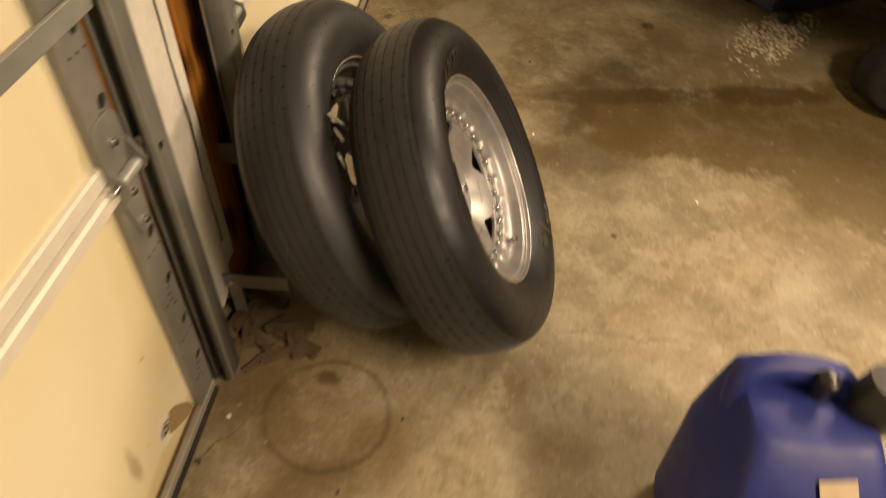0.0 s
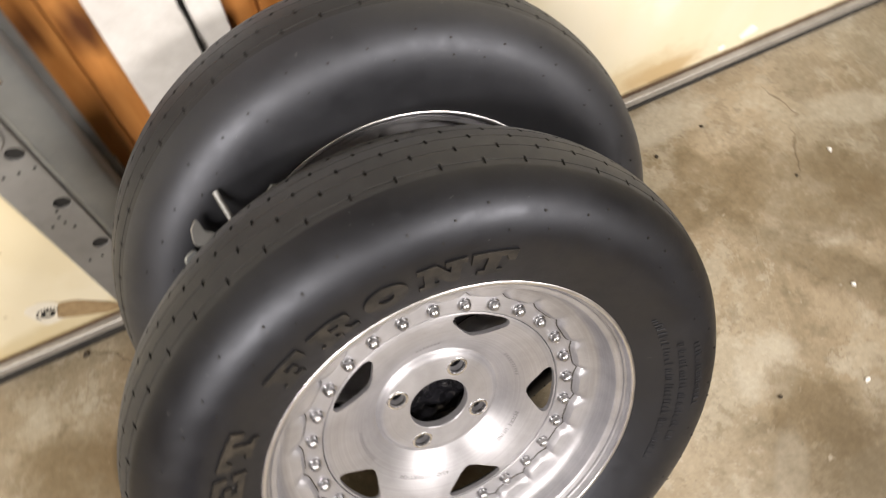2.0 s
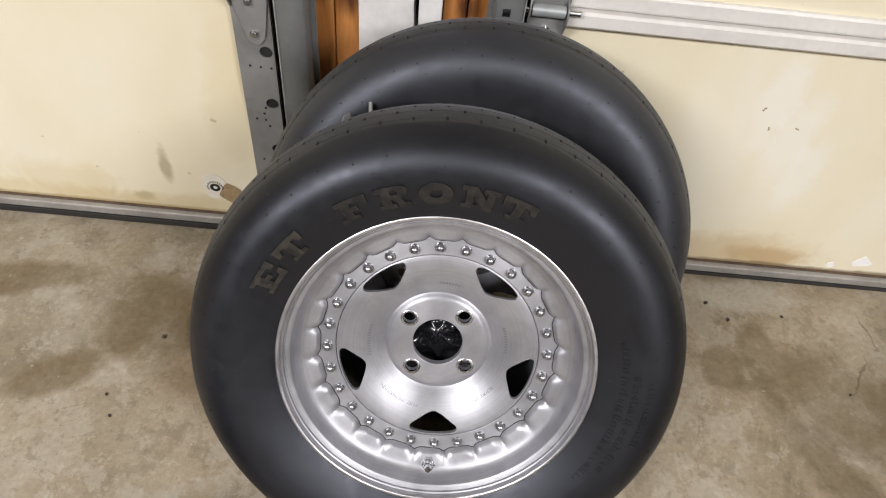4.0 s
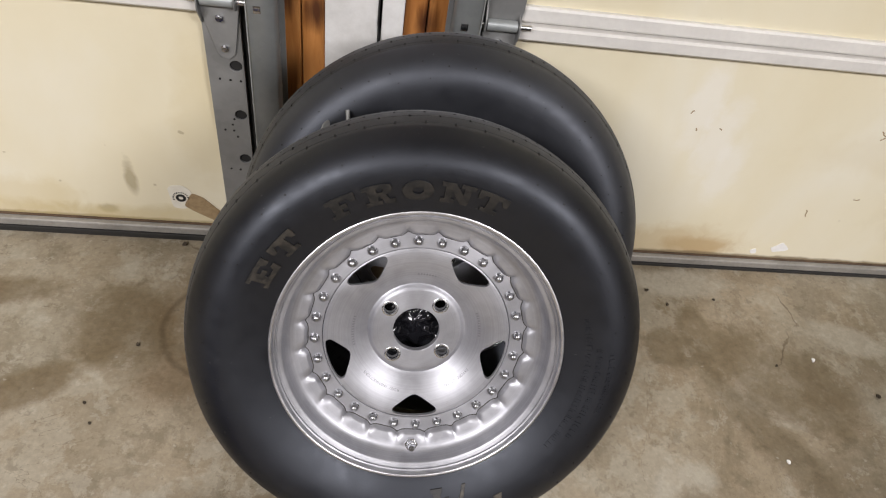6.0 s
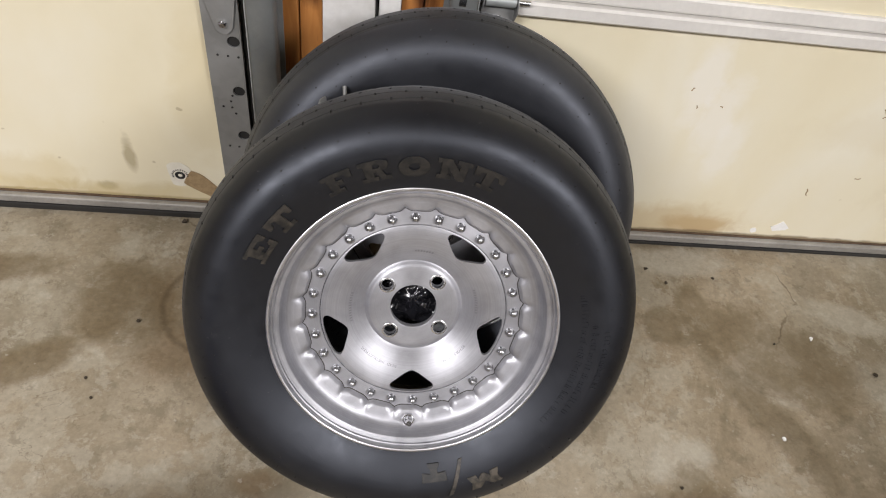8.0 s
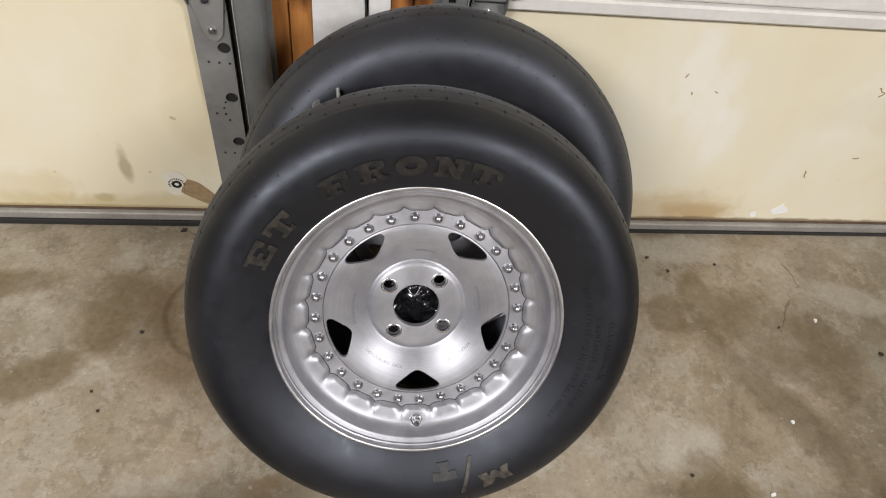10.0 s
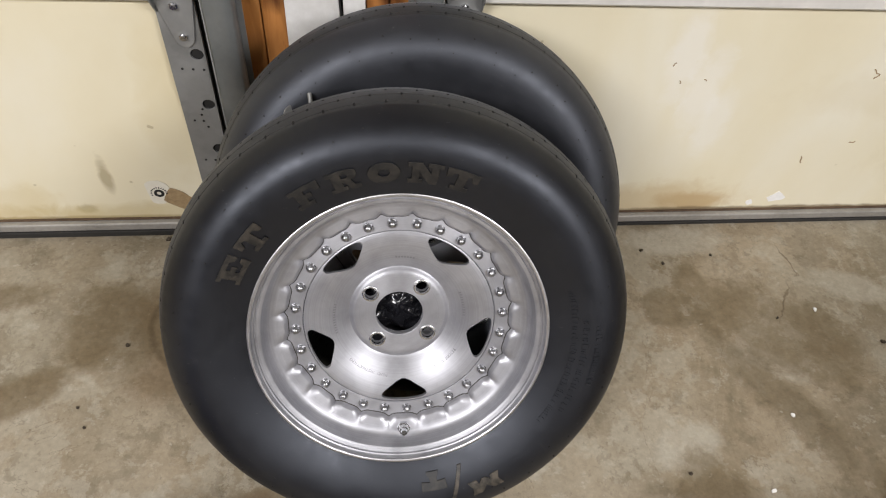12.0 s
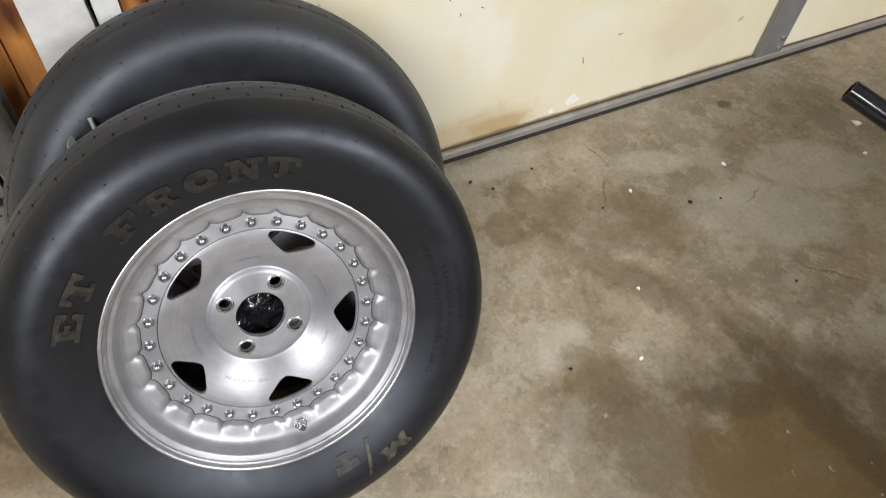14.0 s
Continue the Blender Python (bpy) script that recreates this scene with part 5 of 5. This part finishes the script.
for wx, wy, wr in ((0.10, -0.105, 0.028), (0.10, 0.105, 0.028), (-0.44, -0.10, 0.04), (-0.44, 0.10, 0.04)):
    bm = tube(bmesh.new(), (0, -0.018, 0), (0, 0.018, 0), wr, seg=28)
    bmesh.ops.bevel(bm, geom=[e for e in bm.edges if len(e.link_faces) == 2 and any(len(f.verts) > 4 for f in e.link_faces)], offset=0.004, segments=2, affect="EDGES")
    whl = part("caster", bm, BLACK_PLASTIC, JACK, smooth=35, at=pose(0, 0, 0, 0, 0, turn) @ pose(wx, wy, wr))
    part("axle", tube(bmesh.new(), (0, -0.028, 0), (0, 0.028, 0), 0.009, seg=12), STEEL, whl)
END, DIR = Vector((1.020, -0.566, 0.492)), Vector((0.359, -0.731, -0.192)).normalized()
hm = JACK.matrix_world.inverted() @ Matrix.Translation(END) @ DIR.to_track_quat("Z", "Y").to_matrix().to_4x4()
bm = bmesh.new()
revolve(bm, [(0.0155, 0.10), (0.0155, 0.002), (0.0165, 0.0), (0.0182, 0.0), (0.0190, 0.001), (0.0190, 1.10)], 32)
handle = part("handle", bm, BLACK_PAINT, JACK, "glossy black tubular handle with an open end", smooth=35, at=hm)
bm = bmesh.new()
revolve(bm, [(0.0192, 0.350), (0.0204, 0.352), (0.0204, 0.445), (0.0192, 0.447)], 32)
part("grip_band", bm, RED, handle, "red band", smooth=35)
bm = bmesh.new()
revolve(bm, [(0.0192, 0.90), (0.027, 0.91), (0.027, 1.10), (0.015, 1.11)], 28)
part("socket", bm, JACK_BLUE, handle, smooth=35)

# ---------------------------------------------------------------- white car on the jack
CAR = thing("white_car", pose(1.9, -2.6, 0), "white car with its front end jacked up and front wheels off", "car")
inv = CAR.matrix_world.inverted()
along, inward = Vector((-0.43, -0.90, 0)).normalized(), Vector((0.90, -0.43, 0)).normalized()
origin, WIDE = Vector((1.165, -1.232, 0.0)), 1.72
# stations along the car: distance, inset of the side, height of the shoulder and of the top over the sill
STATIONS = [(-0.64, 0.62, 0.20, 0.22), (-0.56, 0.46, 0.28, 0.31), (-0.46, 0.30, 0.33, 0.37), (-0.36, 0.17, 0.36, 0.41), (-0.18, 0.05, 0.38, 0.44), (0.0, 0.0, 0.40, 0.47), (0.5, 0.0, 0.43, 0.51), (1.0, 0.0, 0.46, 0.54),
            (1.25, 0.0, 0.47, 0.72), (1.62, 0.0, 0.48, 0.96), (2.0, 0.0, 0.48, 1.00), (2.5, 0.0, 0.48, 0.97), (2.85, 0.01, 0.48, 0.78), (3.1, 0.03, 0.48, 0.56), (3.4, 0.08, 0.46, 0.53), (3.56, 0.18, 0.40, 0.46), (3.60, 0.30, 0.24, 0.28)]


def sill(s):
    return 0.50 - 0.075 * max(0.0, s)


def spot(s, v, z):
    return origin + along * s + inward * v + Vector((0, 0, z))


def car_section(s, ins, shoulder, top):
    zb = sill(s)
    cabin = max(0.0, min(1.0, (top - 0.54) / 0.4))
    half = [(0.06, 0.0), (0.012, 0.004), (0.0, 0.02), (0.0, 0.12), (0.015, 0.26 * shoulder / 0.42), (0.05, shoulder - 0.03), (0.10, shoulder), (0.15, shoulder + 0.012),
            (0.18 + 0.13 * cabin, shoulder + (top - shoulder) * 0.90), (0.30 + 0.10 * cabin, top - 0.008), (0.58, top)]
    near = [spot(s, ins + d * (1 - ins / 0.9), zb + h) for d, h in half]
    far = [spot(s, WIDE - ins - d * (1 - ins / 0.9), zb + h) for d, h in half]
    return near + far[::-1]


bm = bmesh.new()
rows = [[bm.verts.new(p) for p in car_section(*st)] for st in STATIONS]
for one, two in zip(rows, rows[1:]):
    for i in range(len(one) - 1):
        bm.faces.new((one[i], one[i + 1], two[i + 1], two[i]))
bm.faces.new(rows[0]), bm.faces.new(rows[-1])
body = part("body", bm, CAR_WHITE, CAR, smooth=38, at=inv)
bm = bmesh.new()
vs = [bm.verts.new(spot(s, v, sill(s) + 0.03)) for s, v in ((-0.3, 0.2), (-0.55, 0.55), (-0.55, 1.17), (-0.3, 1.52), (0.1, 1.66), (3.4, 1.6), (3.4, 0.12), (0.1, 0.06))]
bmesh.ops.extrude_face_region(bm, geom=[bm.faces.new(vs)])
for v in bm.verts:
    if v not in vs:
        v.co.z += 0.03
part("underbody", bm, DARK, CAR, "black grimy underbody", at=inv)


def pane(name, grid, lbl):
    """A curved dark pane laid 5 mm outside the body."""
    bm = bmesh.new()
    vs = [[bm.verts.new(p) for p in line] for line in grid]
    for one, two in zip(vs, vs[1:]):
        for i in range(len(one) - 1):
            bm.faces.new((one[i], one[i + 1], two[i + 1], two[i]))
    ob = part(name, bm, CAR_GLASS, body, lbl, smooth=60)
    mod = ob.modifiers.new("thickness", "SOLIDIFY")
    mod.thickness, mod.offset = 0.012, 0


cabin = [car_section(*st) for st in STATIONS[8:13]]
n_pts = len(cabin[0])
for sgn, i0, i1 in ((-1, 7, 8), (1, n_pts - 8, n_pts - 9)):
    out = inward * (0.005 * sgn)
    for q0, q1 in ((0, 2), (2, 4)):
        pane("side_window", [[sec[i0].lerp(sec[i1], f) + out for f in (0.10, 0.92)] for sec in cabin[q0:q1 + 1]], "dark tinted side window")
for s0, s1, nm, lean in ((7, 9, "windscreen", -1), (11, 13, "rear_window", 1)):
    lines = []
    for f in (0.12, 0.5, 0.88):
        pos = s0 + (s1 - s0) * f
        k = int(pos)
        lo, hi = car_section(*STATIONS[k]), car_section(*STATIONS[min(k + 1, s1)])
        lines.append([lo[q].lerp(hi[q], pos - k) + along * (0.004 * lean) + Vector((0, 0, 0.006)) for q in range(9, n_pts - 9)])
    pane(nm, lines, "dark tinted glass")
for v0 in (0.20, WIDE - 0.20):
    bm = bmesh.new()
    bmesh.ops.create_uvsphere(bm, u_segments=20, v_segments=12, radius=0.09, matrix=Matrix.Translation(spot(-0.38, v0 + (0.02 if v0 < 1 else -0.02), sill(0) + 0.26)) @ Matrix.Diagonal((1, 1, 0.7, 1)))
    part("headlight", bm, CAR_GLASS, body, "smoked headlight", smooth=60)
for v0, sgn in ((0.13, -1), (WIDE - 0.13, 1)):
    c = spot(2.75, v0, 0.300)
    m = inv @ Matrix.Translation(c) @ (inward * sgn).to_track_quat("Z", "Y").to_matrix().to_4x4()
    bm = bmesh.new()
    revolve(bm, [(0.17, -0.09), (0.19, -0.105), (0.25, -0.115), (0.285, -0.10), (0.300, -0.07), (0.300, 0.07), (0.285, 0.10), (0.25, 0.130), (0.19, 0.132), (0.17, 0.11)], 72)
    cw = part("tyre", bm, TREAD, CAR, "black road tyre", smooth=40, at=m)
    bm = bmesh.new()
    revolve(bm, [(0.172, -0.09), (0.165, 0.0), (0.172, 0.112), (0.165, 0.115), (0.155, 0.06), (0.05, 0.05), (0.03, 0.065), (0.001, 0.066)], 48)
    part("rim", bm, BARREL, cw, "dull alloy rim", smooth=40)

# ---------------------------------------------------------------- a dark bag on the floor by the car
bm = bmesh.new()
bmesh.ops.create_uvsphere(bm, u_segments=40, v_segments=20, radius=1.0)
for v in bm.verts:
    p = v.co.copy()
    nz = noise.noise(p * 2.3)
    v.co = Vector((p.x * 0.20 * (1 + 0.10 * nz), p.y * 0.155 * (1 + 0.10 * nz), max(0.0, 0.062 + p.z * 0.085 * (1 + 0.25 * nz))))
BAG = part("tool_bag", bm, BLACK_CLOTH, smooth=50)
BAG.matrix_world = pose(1.075, -1.86, 0, 0, 0, -18)
tagged(BAG, "low black cloth tool bag on the floor by the car", "bag")

# ---------------------------------------------------------------- ceiling lights
for lx, ly, lz in LAMPS:
    ft = thing("ceiling_light", pose(lx, ly, 2.75), "white tube light fixture on the ceiling", "ceiling light", "ceiling lights")
    part("housing", boxed(-0.80, 0.80, -0.31, 0.31, -0.085, 0.0, 0.01), LAMP_WHITE, ft)
    for dy in (-0.21, -0.07, 0.07, 0.21):
        part("tube", tube(bmesh.new(), (-0.74, dy, -0.100), (0.74, dy, -0.100), 0.013, seg=16), LAMP_WHITE, ft, "white glass tube", smooth=40)
